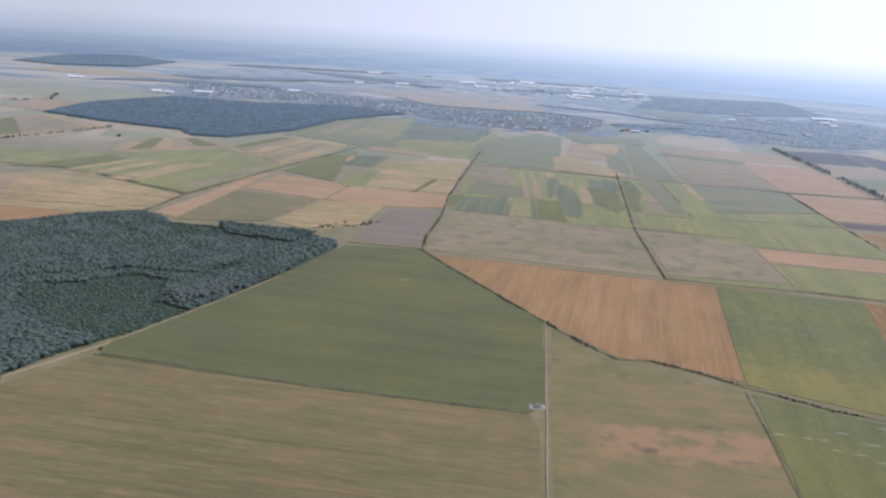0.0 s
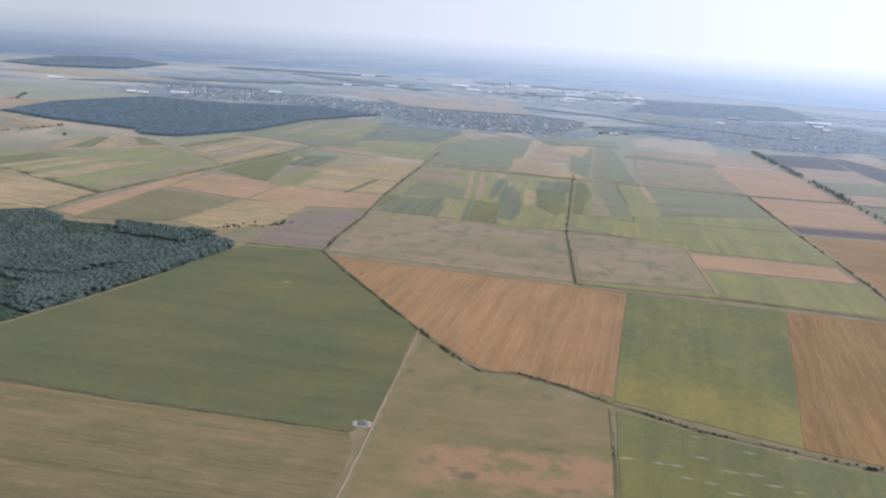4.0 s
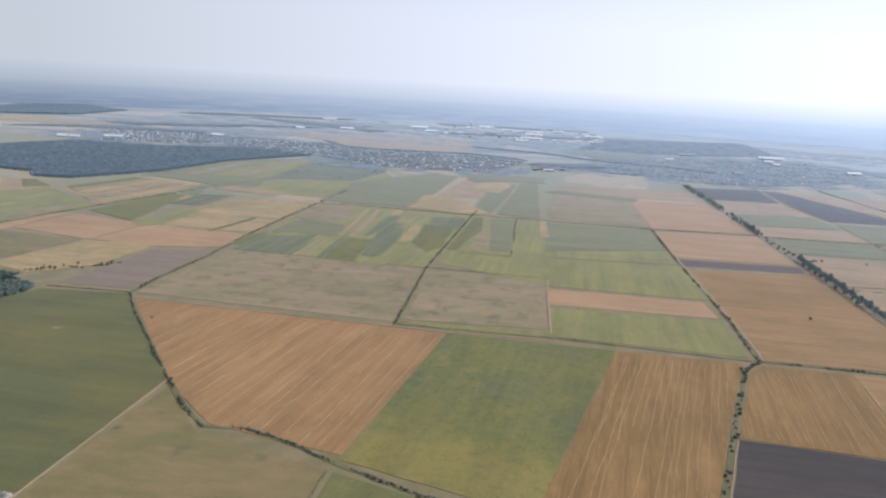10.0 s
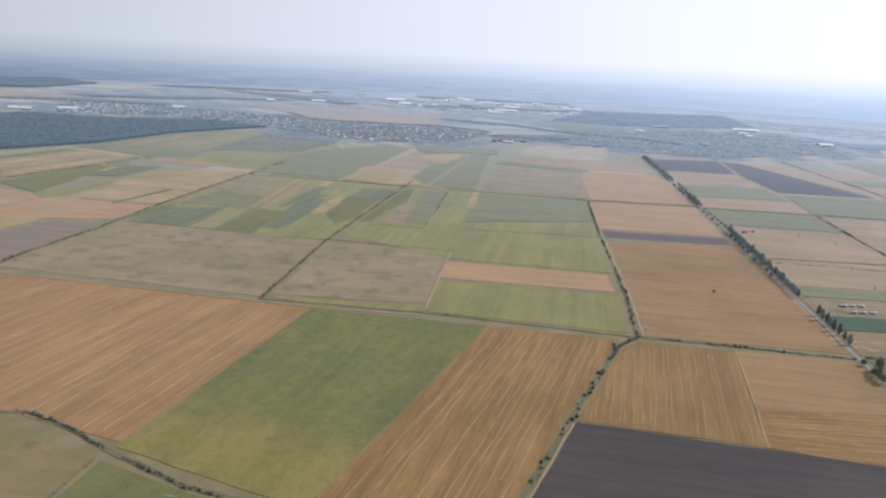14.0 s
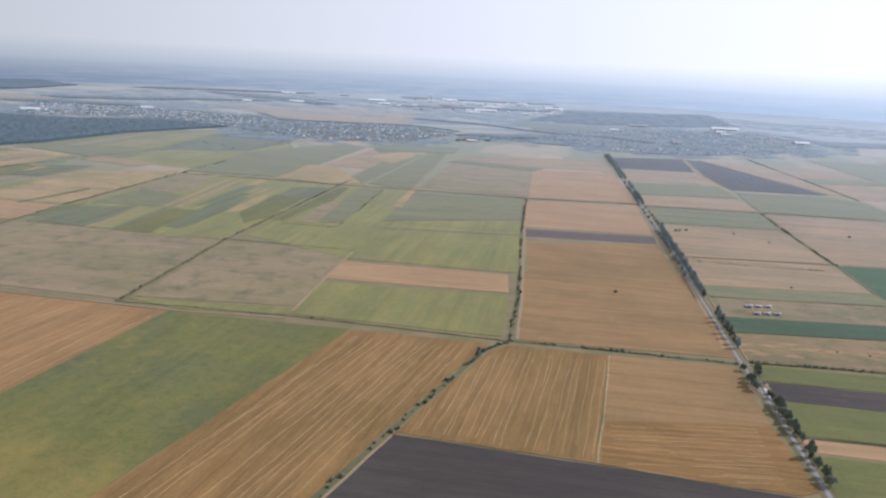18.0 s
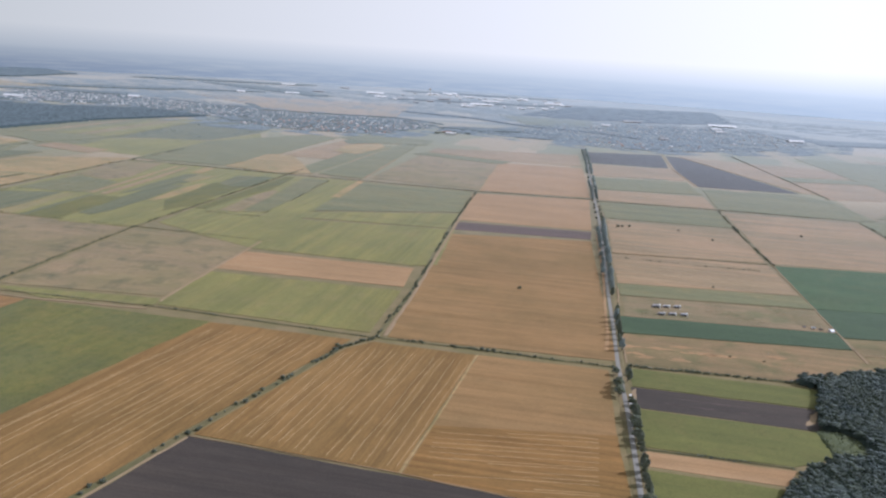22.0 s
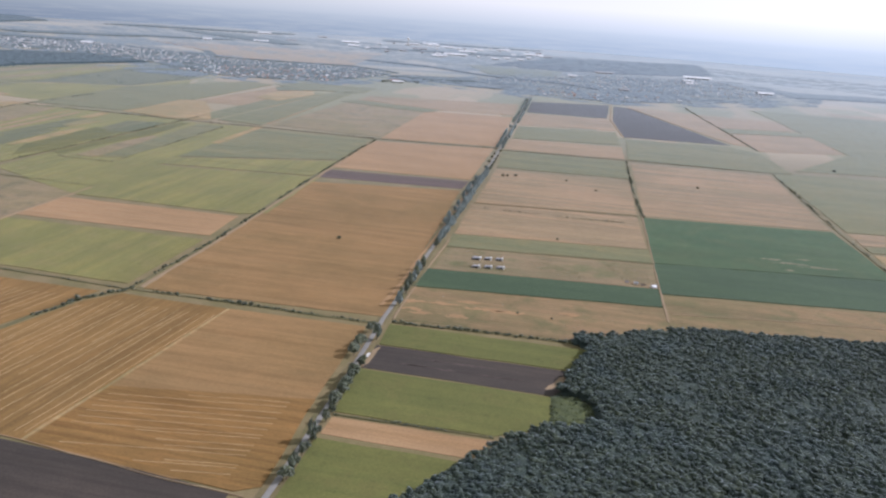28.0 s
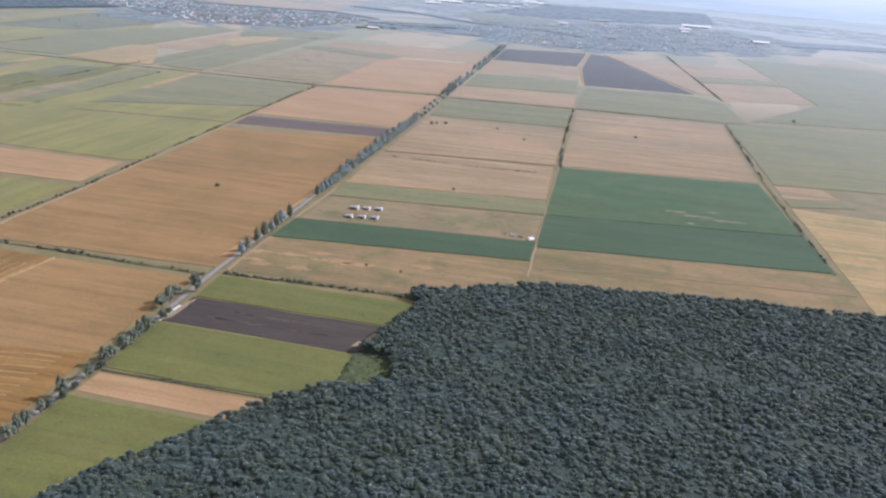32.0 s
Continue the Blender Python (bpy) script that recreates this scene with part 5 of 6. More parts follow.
# ---- hedges along ditches and canals ----
hedge("hedgerow", CANAL[:6], "dense dark bushes along the canal", 0.85, 1.15, 1.3, 21, 1.3, gap=0.15)
hedge("hedgerow", CANAL[5:11], "low dark reeds and bushes along the canal", 0.85, 0.95, 0.9, 22, 1.2, gap=0.2)
hedge("hedgerow", CANAL[10:14], "scattered bushes along the canal", 0.3, 1.3, 1.4, 23, 1.6, gap=0.3)
hedge("hedgerow", CANAL[13:16], "scattered round bushes along the canal", 0.2, 1.25, 1.3, 24, 1.6, gap=0.35)
hedge("hedgerow", CANAL[15:], "dense bushes along the canal", 0.75, 1.35, 1.3, 25, 1.8, gap=0.2)
hedge("hedgerow", DITCHES[2][0], "row of dark bushes along a field track", 0.42, 1.15, 1.35, 26, 1.2, gap=0.3)
hedge("hedgerow", DITCHES[0][0], "row of dark bushes along a ditch", 0.38, 1.1, 1.15, 27, 1.4, gap=0.3)
hedge("hedgerow", DITCHES[1][0], "row of dark bushes along a ditch", 0.38, 1.05, 1.05, 28, 1.0, gap=0.3)
hedge("hedgerow", DITCHES[3][0], "low weeds along a ditch", 0.5, 0.8, 0.7, 29, 0.8, gap=0.3)
hedge("hedgerow", DITCHES[4][0], "low bushes along a ditch", 0.6, 1.2, 1.1, 30, 1.0, gap=0.2)
hedge("hedgerow", DITCHES[5][0], "thin line of weeds along a ditch", 0.4, 0.8, 0.7, 31, 0.8, gap=0.35)
hedge("hedgerow", DITCHES[6][0], "thin dark hedge along a far ditch", 0.4, 1.3, 1.1, 32, 0.8, FAR_CROWNS, gap=0.1)
hedge("hedgerow", DITCHES[7][0], "dark hedge along a field edge", 0.4, 1.3, 1.2, 33, 1.0, FAR_CROWNS, gap=0.22)
hedge("hedgerow", DITCHES[8][0], "dark hedge along a field edge", 0.4, 1.4, 1.2, 34, 1.0, FAR_CROWNS, gap=0.2)
hedge("hedgerow", DITCHES[9][0], "thick dark hedge between strips", 0.9, 1.15, 1.1, 35, 1.2, gap=0.08)
hedge("hedgerow", DITCHES[10][0], "dark hedge beside a track", 0.4, 1.15, 1.3, 36, 1.2, gap=0.32)
hedge("hedgerow", DITCHES[11][0], "dark hedge along a field edge", 0.4, 1.0, 1.1, 37, 1.0, gap=0.3)
hedge("hedgerow", DITCHES[12][0], "thin weeds along a field edge", 0.4, 0.9, 0.8, 38, 0.8, FAR_CROWNS, gap=0.25)
hedge("hedgerow", DITCHES[13][0], "dark hedge along a far ditch", 0.35, 1.6, 1.3, 39, 1.0, FAR_CROWNS, gap=0.15)
hedge("hedgerow", DITCHES[14][0], "thin weeds along a ditch", 0.5, 0.7, 0.6, 40, 0.7, gap=0.3)
hedge("hedgerow", DITCHES[15][0], "thin weeds along a field edge", 0.6, 0.7, 0.6, 41, 0.6, gap=0.2)
hedge("hedgerow", DITCHES[16][0], "dark weeds along a field edge", 0.7, 0.9, 0.8, 42, 0.8, gap=0.15)
hedge("hedgerow", DITCHES[17][0], "thin hedge between strips", 0.8, 0.7, 0.6, 43, 0.6, gap=0.15)
hedge("hedgerow", DITCHES[18][0], "few dark bushes on a field edge", 0.25, 1.3, 1.4, 44, 0.8, FAR_CROWNS, gap=0.25)
hedge("hedgerow", DITCHES[21][0], "thin line of bushes bending round a plot", 0.4, 1.0, 1.0, 52, 0.8, FAR_CROWNS, gap=0.25)
hedge("hedgerow", [(644, 817), (711, 806), (756, 804)], "thin dark hedge in stubble", 0.45, 0.9, 0.7, 45, 0.6, gap=0.25)
hedge("hedgerow", [(-720, 1090), (-690, 1120), (-610, 1331)], "line of trees on grassland", 0.12, 3.2, 4.0, 46, 3.0, FAR_CROWNS, gap=0.1)
hedge("hedgerow", [(-994, 1630), (-918, 1698), (-974, 1829)], "bushes along a winding creek", 0.1, 4.5, 4.0, 47, 4.0, FAR_CROWNS, gap=0.1)
hedge("hedgerow", [(-135, 712), (-112, 732), (-86, 745), (-70, 760)], "loose scrub at the wood's corner", 0.6, 1.5, 1.6, 48, 9.0, gap=0.3)

hedge("hedgerow", [(-36, 1567), (25, 1499), (58, 1497), (78, 1698)], "loose bushes on scrubby grass before the village", 0.12, 2.2, 1.6, 53, 16.0, FAR_CROWNS, M_HAZYLEAF, gap=0.3)
hedge("hedgerow", [(-104, 1490), (-78, 1577), (-27, 1551)], "loose bushes on scrubby grass before the village", 0.12, 2.2, 1.6, 54, 16.0, FAR_CROWNS, M_HAZYLEAF, gap=0.3)
hedge("hedgerow", [(-76, 1695), (-3, 1701), (62, 1804)], "loose bushes on scrubby grass before the village", 0.12, 2.2, 1.6, 55, 16.0, FAR_CROWNS, M_HAZYLEAF, gap=0.3)

def bush(x, y, r, label="single dark bush in a stubble field"):
    v, f = crown(int(x + y), 20, 0.7, (0.25, 0.45), -0.1, 0.8)
    v = v * r + np.array((0, 0, r * 0.55))
    ob = link_mesh("bush", v.tolist(), f.tolist(), M_BUSH)
    ob.location = (x, y, 0)
    tagged(ob, label, "bush", "single bushes in the fields")


for x, y, r in ((546, 704, 1.5), (663, 951, 1.6), (668, 953, 1.3), (676, 956, 1.5), (726, 950, 1.0), (750, 914, 1.0), (711, 806, 0.9), (697, 741, 1.0), (-552, 1224, 3.0), (-199, 402, 1.3), (22, 606, 0.9), (662, 596, 0.7), (680, 592, 0.6), (858, 962, 1.3), (1063, 1120, 2.0)):
    bush(x, y, r)


# ---- straw rows ----
def straw_rows(host, ring, start, end, way, count, seed, width=0.5, sway=0.35):
    """Straw left in rows by the combine, each a low uneven ridge."""
    rng = random.Random(seed)
    a, b, d = Vector(start), Vector(end), Vector(way).normalized()
    side = Vector((-d.y, d.x))
    for k in range(count):
        p = a.lerp(b, (k + 0.5 + rng.uniform(-0.35, 0.35)) / count) - d * 4
        length = rng.uniform(0.45, 1.0) if rng.random() < 0.35 else 1.0
        line = []
        for s in range(80):
            q = p - d * (s * 5) + side * (sway * math.sin(s * 0.5 + k) + rng.uniform(-0.15, 0.15))
            if inside(ring, np.array([q.x]), np.array([q.y]))[0]:
                line.append(q)
        line = line[1 : int(len(line) * length)]
        if len(line) < 5:
            continue
        verts, faces = [], []
        base = host.data.vertices[0].co.z
        for i, q in enumerate(line):
            w = width / 2 * rng.uniform(0.6, 1.25)
            z = base + rng.uniform(0.05, 0.1)
            for off, up in ((-w, base - 0.04), (-w * 0.5, z), (w * 0.5, z), (w, base - 0.04)):
                verts.append((q.x + side.x * off, q.y + side.y * off, up))
            if i:
                n = 4 * i
                faces += [(n - 4 + j, n - 3 + j, n + 1 + j, n + j) for j in range(3)]
        link_mesh("straw_row", verts, faces, M_STRAW, host)


straw_rows(STRIP, [(-10, 649), (235, 608), (190, 420), (118, 445), (76, 500)], (-8, 649), (236, 608), (47, 192), 30, 1, width=0.17)
straw_rows(STUB2, [(358, 590), (438, 579), (388, 465), (372, 424), (358, 394), (341, 360), (282, 379)], (362, 590), (470, 576), (76, 215), 24, 2, width=0.2)
straw_rows(STUB3, [(456, 578), (513, 570), (483, 447), (398, 464), (424, 521), (444, 567)], (428, 582), (514, 570), (31, 126), 22, 3, width=0.22)
straw_rows(EMBER, [(496, 484), (575, 486), (568, 436), (543, 434), (488, 447)], (577, 486), (569, 433), (1, 0.02), 14, 4, width=0.36, sway=0.12)
straw_rows(EMBER, [(487, 444), (566, 430), (568, 438), (543, 434), (488, 449)], (569, 437), (568.5, 433), (1, -0.19), 3, 5, width=0.7, sway=0.2)


# ---- buildings ----
def gable(bm, length, width, eaves, ridge, over=0.15):
    """A gable roof as a slab with an overhang, ridge along x."""
    l, w, t = length / 2 + over, width / 2 + over, 0.12
    prof = [(-w, eaves - over * 0.4), (0, ridge), (w, eaves - over * 0.4)]
    rows = []
    for x in (-l, l):
        rows.append([bm.verts.new((x, y, z)) for y, z in prof] + [bm.verts.new((x, y, z + t)) for y, z in prof])
    a, b = rows
    for i in range(2):
        bm.faces.new((a[3 + i], a[4 + i], b[4 + i], b[3 + i]))
        bm.faces.new((a[i], b[i], b[i + 1], a[i + 1]))
    bm.faces.new((a[0], a[3], b[3], b[0]))
    bm.faces.new((a[2], b[2], b[5], a[5]))
    for r in (a, b):
        bm.faces.new((r[0], r[1], r[4], r[3]))
        bm.faces.new((r[1], r[2], r[5], r[4]))


def walls(bm, length, width, eaves, ridge):
    l, w = length / 2, width / 2
    lo = [bm.verts.new(p) for p in ((-l, -w, -0.2), (l, -w, -0.2), (l, w, -0.2), (-l, w, -0.2))]
    hi = [bm.verts.new(p) for p in ((-l, -w, eaves), (l, -w, eaves), (l, w, eaves), (-l, w, eaves))]
    g0, g1 = bm.verts.new((-l, 0, ridge)), bm.verts.new((l, 0, ridge))
    bm.faces.new((lo[0], lo[1], hi[1], hi[0]))
    bm.faces.new((lo[2], lo[3], hi[3], hi[2]))
    bm.faces.new((lo[1], lo[2], hi[2], g1, hi[1]))
    bm.faces.new((lo[3], lo[0], hi[0], g0, hi[3]))


def make_house(length, width, eaves, ridge, wall, roof, label, category="house", group="", name="house", doors=2, windows=3):
    house = tagged(new(name), label, category, group)
    bm = bmesh.new()
    walls(bm, length, width, eaves, ridge - 0.02)
    part("wall", bm, wall, house)
    bm = bmesh.new()
    gable(bm, length, width, eaves, ridge)
    part("roof", bm, roof, house)
    for k in range(windows):
        x = -length / 2 + length * (k + 0.5) / windows
        bm = bmesh.new()
        box(bm, x - length * 0.07, x + length * 0.07, -width / 2 - 0.04, -width / 2 + 0.1, eaves * 0.35, eaves * 0.75)
        part("window", bm, M_DARK, house)
    if doors:
        bm = bmesh.new()
        box(bm, length / 2 - 0.1, length / 2 + 0.04, -width * 0.14, width * 0.14, -0.1, eaves * 0.75)
        part("door", bm, M_DARK, house)
    return house


# sheds on the rough grass: white ends, shaded fronts as dark panels
def make_shed():
    """A low shed: white gable ends, pale sheet roof, dark panels between white posts for the shaded front, and added
    blocks for the sunlit end and the cast shadow.
    """
    shed = tagged(new("shed"), "low white farm shed with dark panels for its shaded front", "shed", "sheds on the grass")
    bm = bmesh.new()
    walls(bm, 4.4, 3.0, 1.5, 2.15)
    part("wall", bm, M_WHITE, shed)
    bm = bmesh.new()
    gable(bm, 4.4, 3.0, 1.5, 2.2)
    part("roof", bm, M_GREYROOF, shed, "grey sheet roof")
    for k in range(3):
        bm = bmesh.new()
        box(bm, -2.12 + k * 1.44, -0.78 + k * 1.44, -1.56, -1.4, -0.1, 1.42)
        part("front_bay", bm, M_DARK, shed)
    # white block added to imitate the sunlit east end
    bm = bmesh.new()
    box(bm, 2.22, 3.3, -1.6, 1.5, -0.1, 2.3)
    part("end_block", bm, M_WHITE, shed, "white block added for the sunlit end")
    # dark block added in place of the shed's cast shadow
    bm = bmesh.new()
    box(bm, -3.6, -2.22, -1.5, 1.2, -0.1, 1.2)
    part("lean_to", bm, M_SLATE, shed, "dark low block added for the cast shadow")
    return shed


shed = make_shed()
first = True
for x, y in ((639.5, 682), (646.8, 683), (654.2, 683.5), (639.3, 666), (646.8, 666.8), (654.5, 667)):
    m = pose(x, y, 0.2, 0, 0, -5) @ Matrix.Scale(0.86, 4)
    if first:
        shed.matrix_basis, first = m, False
    else:
        copy_thing(shed, m)
hut = make_house(3.6, 3.2, 0.9, 2.2, M_WHITE, M_WHITEROOF, "small white hut with a steep pale roof", "hut", "", "hut", 1, 1)
hut.matrix_basis = pose(747, 654.5, 0.1, 0, 0, 20) @ Matrix.Scale(0.78, 4)
lean = make_house(2.6, 1.8, 1.0, 1.5, M_CREAM, M_GREYROOF, "small grey-roofed field hut", "hut", "", "hut", 1, 1)
lean.matrix_basis = pose(737, 658, 0.1, 0, 0, -15)

def make_cart():
    """A flat farm trailer: bed, side boards, drawbar and two wheels."""
    cart = tagged(new("farm_trailer"), "dark flat farm trailer beside the field hut", "trailer", "trailers by the hut")
    bm = bmesh.new()
    box(bm, -1.3, 1.3, -0.6, 0.6, 0.42, 0.54)
    part("bed", bm, M_SLATE, cart)
    for y in (-0.6, 0.54):
        bm = bmesh.new()
        box(bm, -1.3, 1.3, y, y + 0.06, 0.54, 0.85)
        part("side_board", bm, M_SLATE, cart)
    bm = bmesh.new()
    box(bm, 1.3, 2.3, -0.05, 0.05, 0.4, 0.5)
    part("drawbar", bm, M_DARK, cart)
    for y in (-0.72, 0.6):
        bm = bmesh.new()
        bmesh.ops.create_cone(bm, cap_ends=True, segments=12, radius1=0.32, radius2=0.32, depth=0.14, matrix=Matrix.Translation((-0.3, y + 0.07, 0.34)) @ Matrix.Rotation(math.pi / 2, 4, "X"))
        wheel = part("wheel", bm, M_DARK, cart)
        bm = bmesh.new()
        bmesh.ops.create_cone(bm, cap_ends=True, segments=10, radius1=0.15, radius2=0.15, depth=0.18, matrix=Matrix.Translation((-0.3, y + 0.07, 0.34)) @ Matrix.Rotation(math.pi / 2, 4, "X"))
        part("rim", bm, M_GREYROOF, wheel)
    return cart


cart = make_cart()
cart.matrix_basis = pose(732, 660, 0.15, 0, 0, 35)
copy_thing(cart, pose(741, 656.5, 0.15, 0, 0, -20))

farm = make_house(24, 10, 3.4, 5, M_WHITE, M_WHITEROOF, "long white farm hall at the village edge", "hall", "", "hall", 1, 6)
farm.matrix_basis = pose(458, 1858, 0, 0, 0, 8)
farm2 = make_house(18, 9, 3, 4.5, M_CREAM, M_TILE, "red-roofed farm building at the village edge", "hall", "", "hall", 1, 4)
farm2.matrix_basis = pose(447, 1885, 0, 0, 0, 8)
hedge("hedgerow", [(425, 1850), (430, 1875), (470, 1895), (500, 1890)], "trees round the farm hall", 0.5, 3.0, 4.0, 51, 4, FAR_CROWNS, gap=0.0)

HALLS = [
    (303, 3857, 34, 20), (384, 3980, 60, 24), (481, 3775, 44, 20), (378, 3410, 52, 20), (578, 3431, 60, 22), (746, 3900, 40, 20), (858, 3547, 64, 20), (913, 3491, 40, 18),
    (538, 3144, 70, 22), (485, 2986, 44, 18), (-218, 3152, 44, 16), (-166, 3425, 40, 18), (60, 3564, 60, 24), (-382, 3028, 26, 14), (-416, 3900, 54, 22), (-145, 3950, 40, 20),
    (1338, 2718, 70, 18), (1266, 2555, 26, 12), (1391, 2260, 34, 14), (984, 2062, 20, 9), (-780, 2056, 22, 10), (-818, 2063, 20, 8), (-712, 2134, 40, 9),
    (-641, 2138, 12, 8), (-507, 2396, 30, 14), (-1186, 2356, 36, 10), (-1215, 2380, 18, 9), (1030, 2675, 50, 16), (900, 2420, 20, 9), (1240, 2440, 18, 8), (120, 3300, 40, 18), (210, 3250, 34, 14),
]
hall_rng = random.Random(5)
HALLS += [(hall_rng.uniform(180, 900), hall_rng.uniform(2990, 3900), hall_rng.uniform(9, 26), hall_rng.uniform(7, 14)) for _ in range(34)]
white_hall = make_house(1, 1, 1, 2.3, M_WHITE, M_WHITEROOF, "long white industrial hall on the far plain", "hall", "industrial halls", "hall", 1, 6)
grey_hall = make_house(1, 1, 1, 2.1, M_CREAM, M_GREYROOF, "grey-roofed industrial hall on the far plain", "hall", "industrial halls", "hall", 1, 6)
placed = set()
for i, (x, y, l, w) in enumerate(HALLS):
    host = grey_hall if i % 4 == 3 else white_hall
    m, s = pose(x, y, 0, 0, 0, hall_rng.uniform(-8, 12)), (l, w, 3.6 if l > 50 else 3.0)
    if host in placed:
        made = copy_thing(host, m)
        made.scale = s
    else:
        placed.add(host)
        host.matrix_basis = m
        host.scale = s

# a water tower among the halls
tower = tagged(new("water_tower"), "tall pale water tower among the halls", "tower")
bm = bmesh.new()
bmesh.ops.create_cone(bm, cap_ends=True, segments=14, radius1=3, radius2=2.2, depth=26, matrix=Matrix.Translation((0, 0, 13)))
part("shaft", bm, M_CONCRETE, tower)
bm = bmesh.new()
bmesh.ops.create_cone(bm, cap_ends=True, segments=14, radius1=3, radius2=7, depth=6, matrix=Matrix.Translation((0, 0, 29)))
bmesh.ops.create_cone(bm, cap_ends=True, segments=14, radius1=7, radius2=2, depth=4, matrix=Matrix.Translation((0, 0, 34)))
part("tank", bm, M_WHITE, tower)
tower.matrix_basis = pose(300, 3700, 0)

# ---- villages ----
HOUSES = [
    make_house(7, 4.5, 2.2, 4.0, M_WHITE, M_PALEROOF, "white village house with a faded pink tiled roof", "house", "village houses", "house", 1, 3),
    make_house(6, 4.5, 2.2, 4.2, M_CREAM, M_TILE, "cream village house with a red tiled roof", "house", "village houses", "house", 1, 2),
    make_house(8, 5, 2.4, 3.8, M_WHITE, M_SLATE, "white village house with a grey roof", "house", "village houses", "house", 1, 3),
    make_house(9, 6, 3.0, 4.4, M_WHITE, M_WHITEROOF, "pale village house with a bright sheet roof", "house", "village houses", "house", 1, 3),
]
VILLAGE_WEST = [(-700, 2030), (-880, 2440), (-548, 2440), (-135, 2310), (-60, 2190), (110, 2190), (300, 2200), (420, 2080), (399, 1985), (311, 1765), (147, 1735), (-20, 1820), (-106, 1930), (-300, 2060), (-461, 2080)]
VILLAGE_EAST = [(560, 2030), (760, 2280), (1008, 2560), (1388, 2640), (1420, 2250), (1314, 2043), (1120, 1880), (904, 1765), (740, 1800), (735, 1850)]
house_rng = random.Random(9)
seen_house = set()


def settle(x, y):
    k = house_rng.choices(range(4), (4, 1, 3, 3))[0]
    s = house_rng.uniform(0.5, 0.85)
    m = pose(x, y, 0, 0, 0, house_rng.choice((8, 98, 8, 98, 30)) + house_rng.uniform(-10, 10))
    if k in seen_house:
        copy_thing(HOUSES[k], m).scale = (s, s, s)
    else:
        seen_house.add(k)
        HOUSES[k].matrix_basis = m
        HOUSES[k].scale = (s, s, s)


near = [tuple(p) for p in strewn([(-20, 1820), (147, 1735), (311, 1765), (399, 1985), (200, 2040), (60, 2000)], 17, 61)]
near += [tuple(p) for p in strewn([(740, 1810), (904, 1775), (1120, 1890), (1100, 2010), (760, 1960)], 26, 62)]
near = [p for p in near if house_rng.random() < 0.75][:290]
for x, y in near:
    settle(x, y)


def far_houses(ring, spacing, seed, label):
    """Far houses of a village, too many to count: walls, pale roofs and dull roofs, a mesh for each."""
    pts = strewn(ring, spacing, seed)
    pts = pts[np.random.default_rng(seed).random(len(pts)) < 0.36]
    made = {"house_wall": ([], []), "pale_roof": ([], []), "dull_roof": ([], [])}
    r = np.random.default_rng(seed + 1)
    for x, y in pts:
        l, w, h = r.uniform(1.2, 2.8), r.uniform(0.9, 1.5), r.uniform(1.3, 2.2)
        a = r.choice((0.14, 1.71)) + r.normal(0, 0.15)
        c, s = math.cos(a), math.sin(a)
        body = [(-l, -w, 0), (l, -w, 0), (l, w, 0), (-l, w, 0), (-l, -w, h), (l, -w, h), (l, w, h), (-l, w, h)]
        top = [(px * 1.08, py * 1.1, h + 0.05) for px, py, _ in body[:4]] + [(-l, 0, h + w * 0.75), (l, 0, h + w * 0.75)]
        for name, loc, sides in (("house_wall", body, ((0, 1, 5, 4), (1, 2, 6, 5), (2, 3, 7, 6), (3, 0, 4, 7), (4, 5, 6, 7))),
                                 ("pale_roof" if r.random() < 0.5 else "dull_roof", top, ((0, 1, 5, 4), (2, 3, 4, 5), (1, 2, 5), (3, 0, 4), (3, 2, 1, 0)))):
            verts, faces = made[name]
            n = len(verts)
            verts += [(x + px * c - py * s, y + px * s + py * c, pz) for px, py, pz in loc]
            faces += [tuple(n + k for k in f) for f in sides]
    for name, tone in (("house_wall", M_WHITE), ("pale_roof", M_WHITEROOF), ("dull_roof", M_LILACROOF)):
        tagged(link_mesh(name, made[name][0], made[name][1], tone), label, "houses", "", "stuff")


M_LILACROOF = plain("faded_roof_tiles", (0.42, 0.37, 0.37), 0.8, 0.3, 0.5)
far_houses([(-700, 2030), (-880, 2440), (-548, 2440), (-135, 2250), (60, 2140), (60, 2010), (-106, 1930), (-300, 2060), (-461, 2080)], 11.5, 63, "crowded far village houses with white walls and pale roofs")
far_houses([(60, 2010), (60, 2180), (300, 2190), (410, 2060), (399, 1985), (200, 2040)], 13, 68, "far village houses with pale roofs")
far_houses([(560, 2030), (760, 2280), (1008, 2560), (1388, 2640), (1420, 2250), (1314, 2043), (1120, 2020), (760, 1970)], 17, 64, "far village houses among trees")
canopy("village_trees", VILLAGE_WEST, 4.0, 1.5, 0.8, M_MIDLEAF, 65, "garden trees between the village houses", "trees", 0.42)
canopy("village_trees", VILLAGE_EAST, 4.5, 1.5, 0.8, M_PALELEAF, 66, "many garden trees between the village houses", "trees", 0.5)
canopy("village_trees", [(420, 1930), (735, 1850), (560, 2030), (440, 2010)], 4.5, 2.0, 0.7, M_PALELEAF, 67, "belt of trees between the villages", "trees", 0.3)

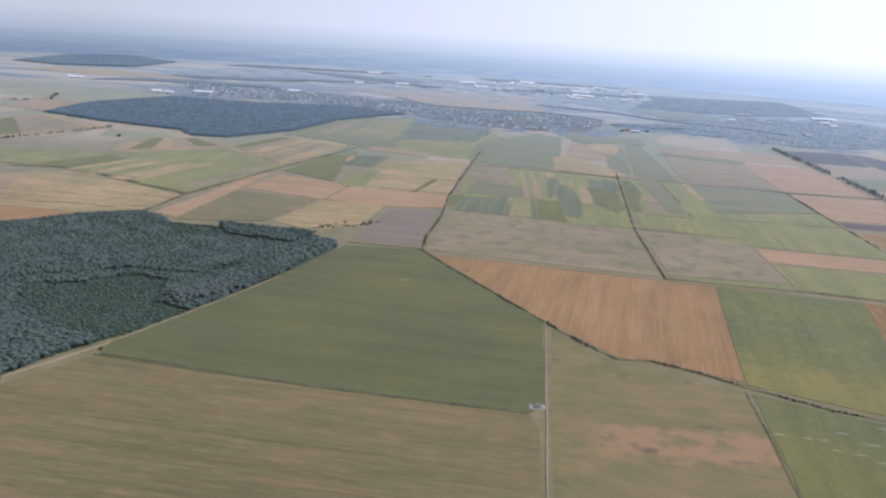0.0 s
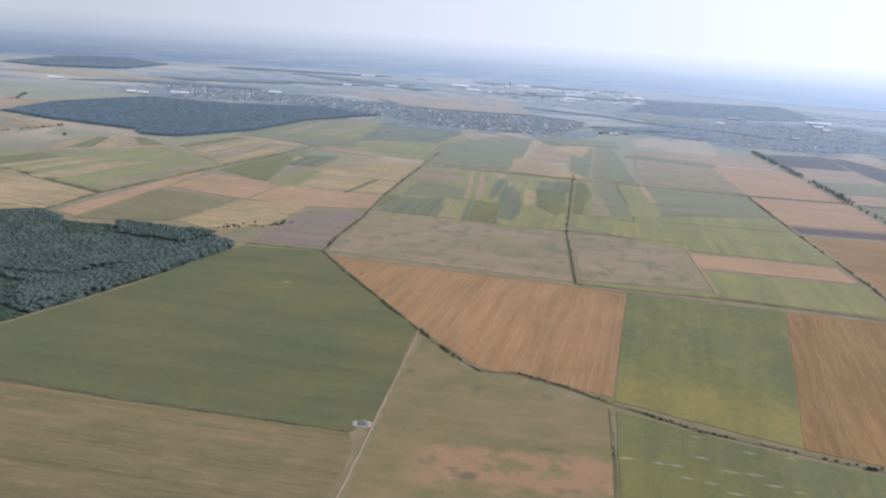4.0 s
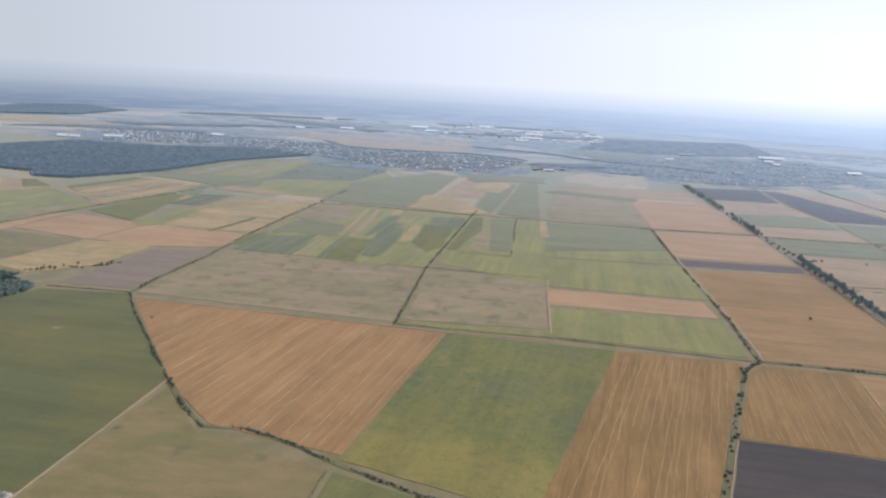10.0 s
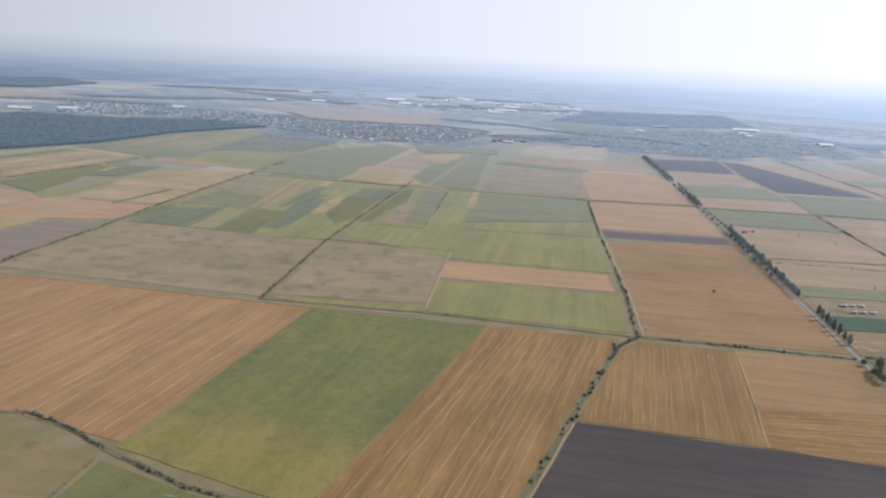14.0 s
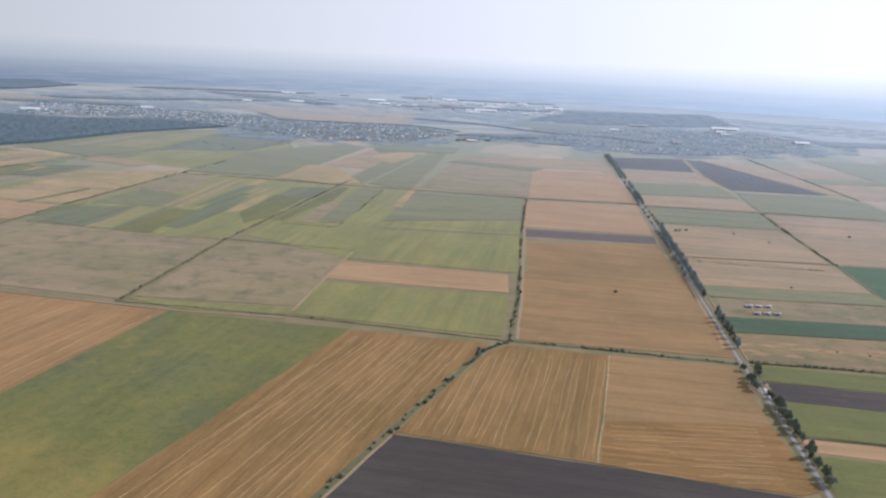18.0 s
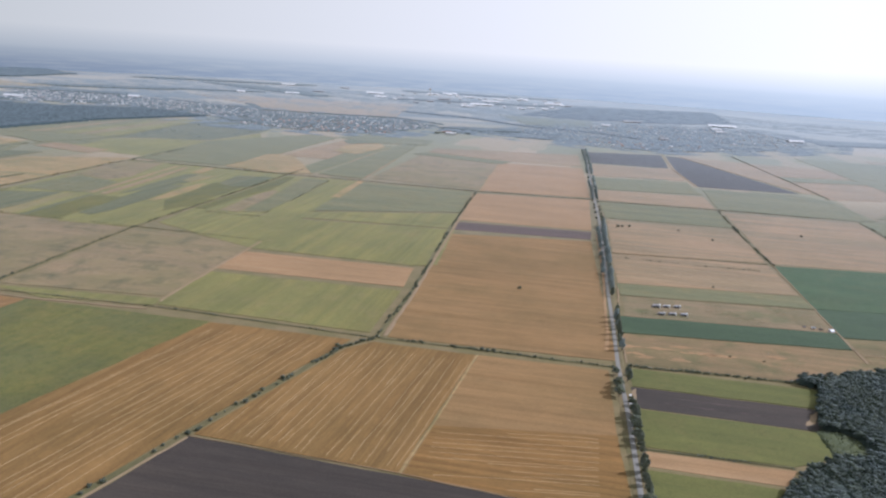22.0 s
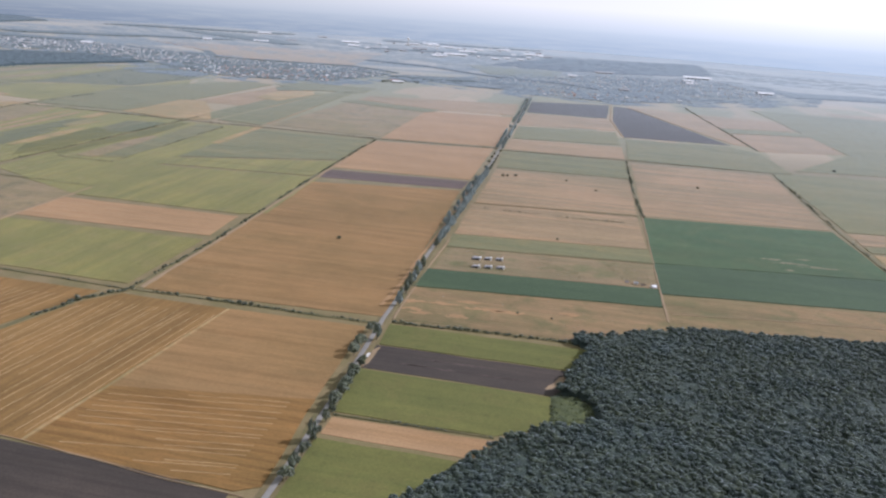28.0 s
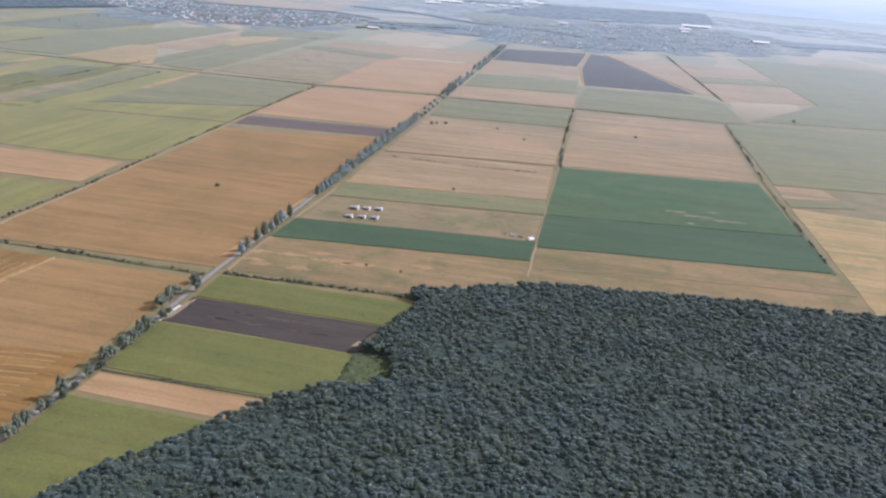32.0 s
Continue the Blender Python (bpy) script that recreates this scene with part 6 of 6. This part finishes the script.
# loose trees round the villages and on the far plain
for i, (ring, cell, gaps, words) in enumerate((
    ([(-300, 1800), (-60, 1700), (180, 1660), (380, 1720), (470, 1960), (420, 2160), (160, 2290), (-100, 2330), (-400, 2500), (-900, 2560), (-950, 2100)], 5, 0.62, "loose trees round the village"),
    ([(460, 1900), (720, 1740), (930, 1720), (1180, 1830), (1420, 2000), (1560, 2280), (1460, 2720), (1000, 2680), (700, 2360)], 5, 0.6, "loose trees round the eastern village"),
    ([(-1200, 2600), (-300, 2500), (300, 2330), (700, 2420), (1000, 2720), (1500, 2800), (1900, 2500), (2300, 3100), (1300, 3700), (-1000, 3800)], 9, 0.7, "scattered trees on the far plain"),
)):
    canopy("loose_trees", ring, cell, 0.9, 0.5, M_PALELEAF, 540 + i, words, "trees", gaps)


# ---- small things ----
def patch(name, material, label, host, ring, seed, rough=2.2, category="bare ground"):
    rng = random.Random(seed)
    z = host.data.vertices[0].co.z + 0.025 if host else 0.34
    pts = wavy(ring, 2.2, rough, rng)
    n = len(pts)
    verts = [(p.x, p.y, z) for p in pts] + [(p.x, p.y, -0.1) for p in pts]
    faces = [tuple(range(n))] + [(i, n + i, n + (i + 1) % n, (i + 1) % n) for i in range(n)]
    if sum(pts[i].x * pts[(i + 1) % n].y - pts[(i + 1) % n].x * pts[i].y for i in range(n)) < 0:
        faces = [tuple(reversed(f)) for f in faces]
    return tagged(link_mesh(name, verts, faces, material), label, category, "", "structure")


M_FLAT = soil_cover("flattened_pale_crop", (0.33, 0.31, 0.19), (0.27, 0.26, 0.15), (0.24, 0.235, 0.13), 98, 0.8, 0.1)
M_THIN = soil_cover("thin_crop_on_pale_soil", (0.3, 0.25, 0.15), (0.24, 0.21, 0.12), (0.19, 0.185, 0.095), 98, 0.8, 0.1)
for i, (x, y, l) in enumerate(((847, 733, 9), (856, 726, 14), (870, 721, 12), (880, 720, 9), (871, 737, 8), (850, 710, 6))):
    patch("bare_patch", M_THIN, "pale thin patch among the crop", DARK, [(x - l, y), (x, y + 2.2), (x + l, y - 0.6), (x, y - 2.0)], 40 + i, 1.4)
for i, (x, y, l) in enumerate(((606, 602, 7), (622, 601, 9), (645, 597, 12), (613, 586, 10), (606, 591, 6), (636, 606, 8), (658, 596, 9), (630, 585, 7), (690, 600, 6))):
    patch("bare_patch", COVER["peach"](), "bare reddish soil in the dry strip", DRY, [(x - l, y + 0.6), (x, y + 2.6), (x + l, y - 0.4), (x, y - 2.2)], 60 + i, 1.6)
for i, ring in enumerate((
    [(670, 513), (676, 516), (680, 524), (683, 530), (677, 525)], [(590.5, 519.8), (593, 524), (594.5, 532), (596, 542), (593, 538)],
    [(606, 526.6), (618, 525), (636, 523), (628, 522.8)], [(640, 522.2), (652, 520.8), (662, 520), (650, 520)], [(612, 533.4), (630, 530.9), (650, 528.7), (632, 530)],
)):
    patch("bare_patch", COVER["tilled"]() if i > 1 else M_DIRT, "pale dry crumbs on the ploughed strip", SOILS, ring, 80 + i, 0.5)
patch("pale_patch", M_FLAT, "pale scraped spot in the crop", CROP, [(-34, 571.5), (-30, 573), (-25, 572), (-30, 570)], 77, 0.5)
patch("lay_by", M_CONCRETE, "pale concrete lay-by beside the road", None, [(588.4, 519), (589.6, 519), (592.4, 534), (591.2, 534)], 5, 0.05, "lay-by")
streak_rng = random.Random(8)
for i, (x, y) in enumerate(((185, 354), (208, 351), (210, 341), (233, 349), (244, 348), (221, 360), (248, 368), (268, 366), (226, 380), (229, 331), (260, 336), (200, 352), (220, 338), (249, 340))):
    l, w = streak_rng.uniform(3.5, 7), streak_rng.uniform(0.5, 1.0)
    patch("pale_patch", M_FLAT, "pale flattened crop", WEEDY, [(x - l, y + l * 0.12), (x, y + w), (x + l, y - l * 0.12), (x, y - w)], 20 + i, 0.5)

# spoil heap: a ring of chalky earth round a pool
heap_rng = random.Random(3)
verts, faces, N = [], [], 28
for k in range(N):
    a = k * math.tau / N
    for r, z in ((0.45, 0.25), (0.62, 1.1), (0.8, 1.3), (1.05, 0.2)):
        q = r * heap_rng.uniform(0.85, 1.15) * 4.0
        verts.append((57 + q * 1.25 * math.cos(a), 366 + q * (0.85 + 0.25 * math.sin(2 * a + 1)) * math.sin(a), z * heap_rng.uniform(0.5, 1.3) * (0.75 + 0.4 * math.cos(a - 2.2))))
    for j in range(3):
        n = (k + 1) % N
        faces.append((4 * k + j, 4 * k + j + 1, 4 * n + j + 1, 4 * n + j))
heap = link_mesh("spoil_heap", verts, faces, M_CHALK, None, "ring of pale chalky spoil round a small pool")
tagged(heap, "", "spoil heap")
link_mesh("pool", [(57 + 2.2 * math.cos(k * math.tau / 20), 366 + 1.6 * math.sin(k * math.tau / 20), 0.52) for k in range(20)], [tuple(range(20))], M_WATER, heap, "small dark pool")

# ---- weeds and tufts on rough ground ----
for i, (ring, spacing, size, words) in enumerate((
    ([(626, 662), (745, 656), (752, 698), (626, 700)], 1.9, 0.3, "tufts of weeds on the rough grass by the sheds"),
    ([(604, 580), (690, 580), (735, 602), (740, 618), (606, 619)], 5.5, 0.3, "tufts of weeds on the dry strip"),
)):
    spots = strewn(ring, spacing, 200 + i)
    thick = np.array([noise.noise(Vector((x * 0.04, y * 0.04, i * 7.0))) for x, y in spots])
    spots = spots[thick > 0.02]
    tuft_rng = np.random.default_rng(300 + i)
    r = size * tuft_rng.uniform(0.5, 1.3, len(spots))
    scatter("weed_tufts", FAR_CROWNS, np.column_stack([spots, 0.25 + r * 0.2]), r, r * 0.7, M_TUFT, 400 + i, words, "weeds")
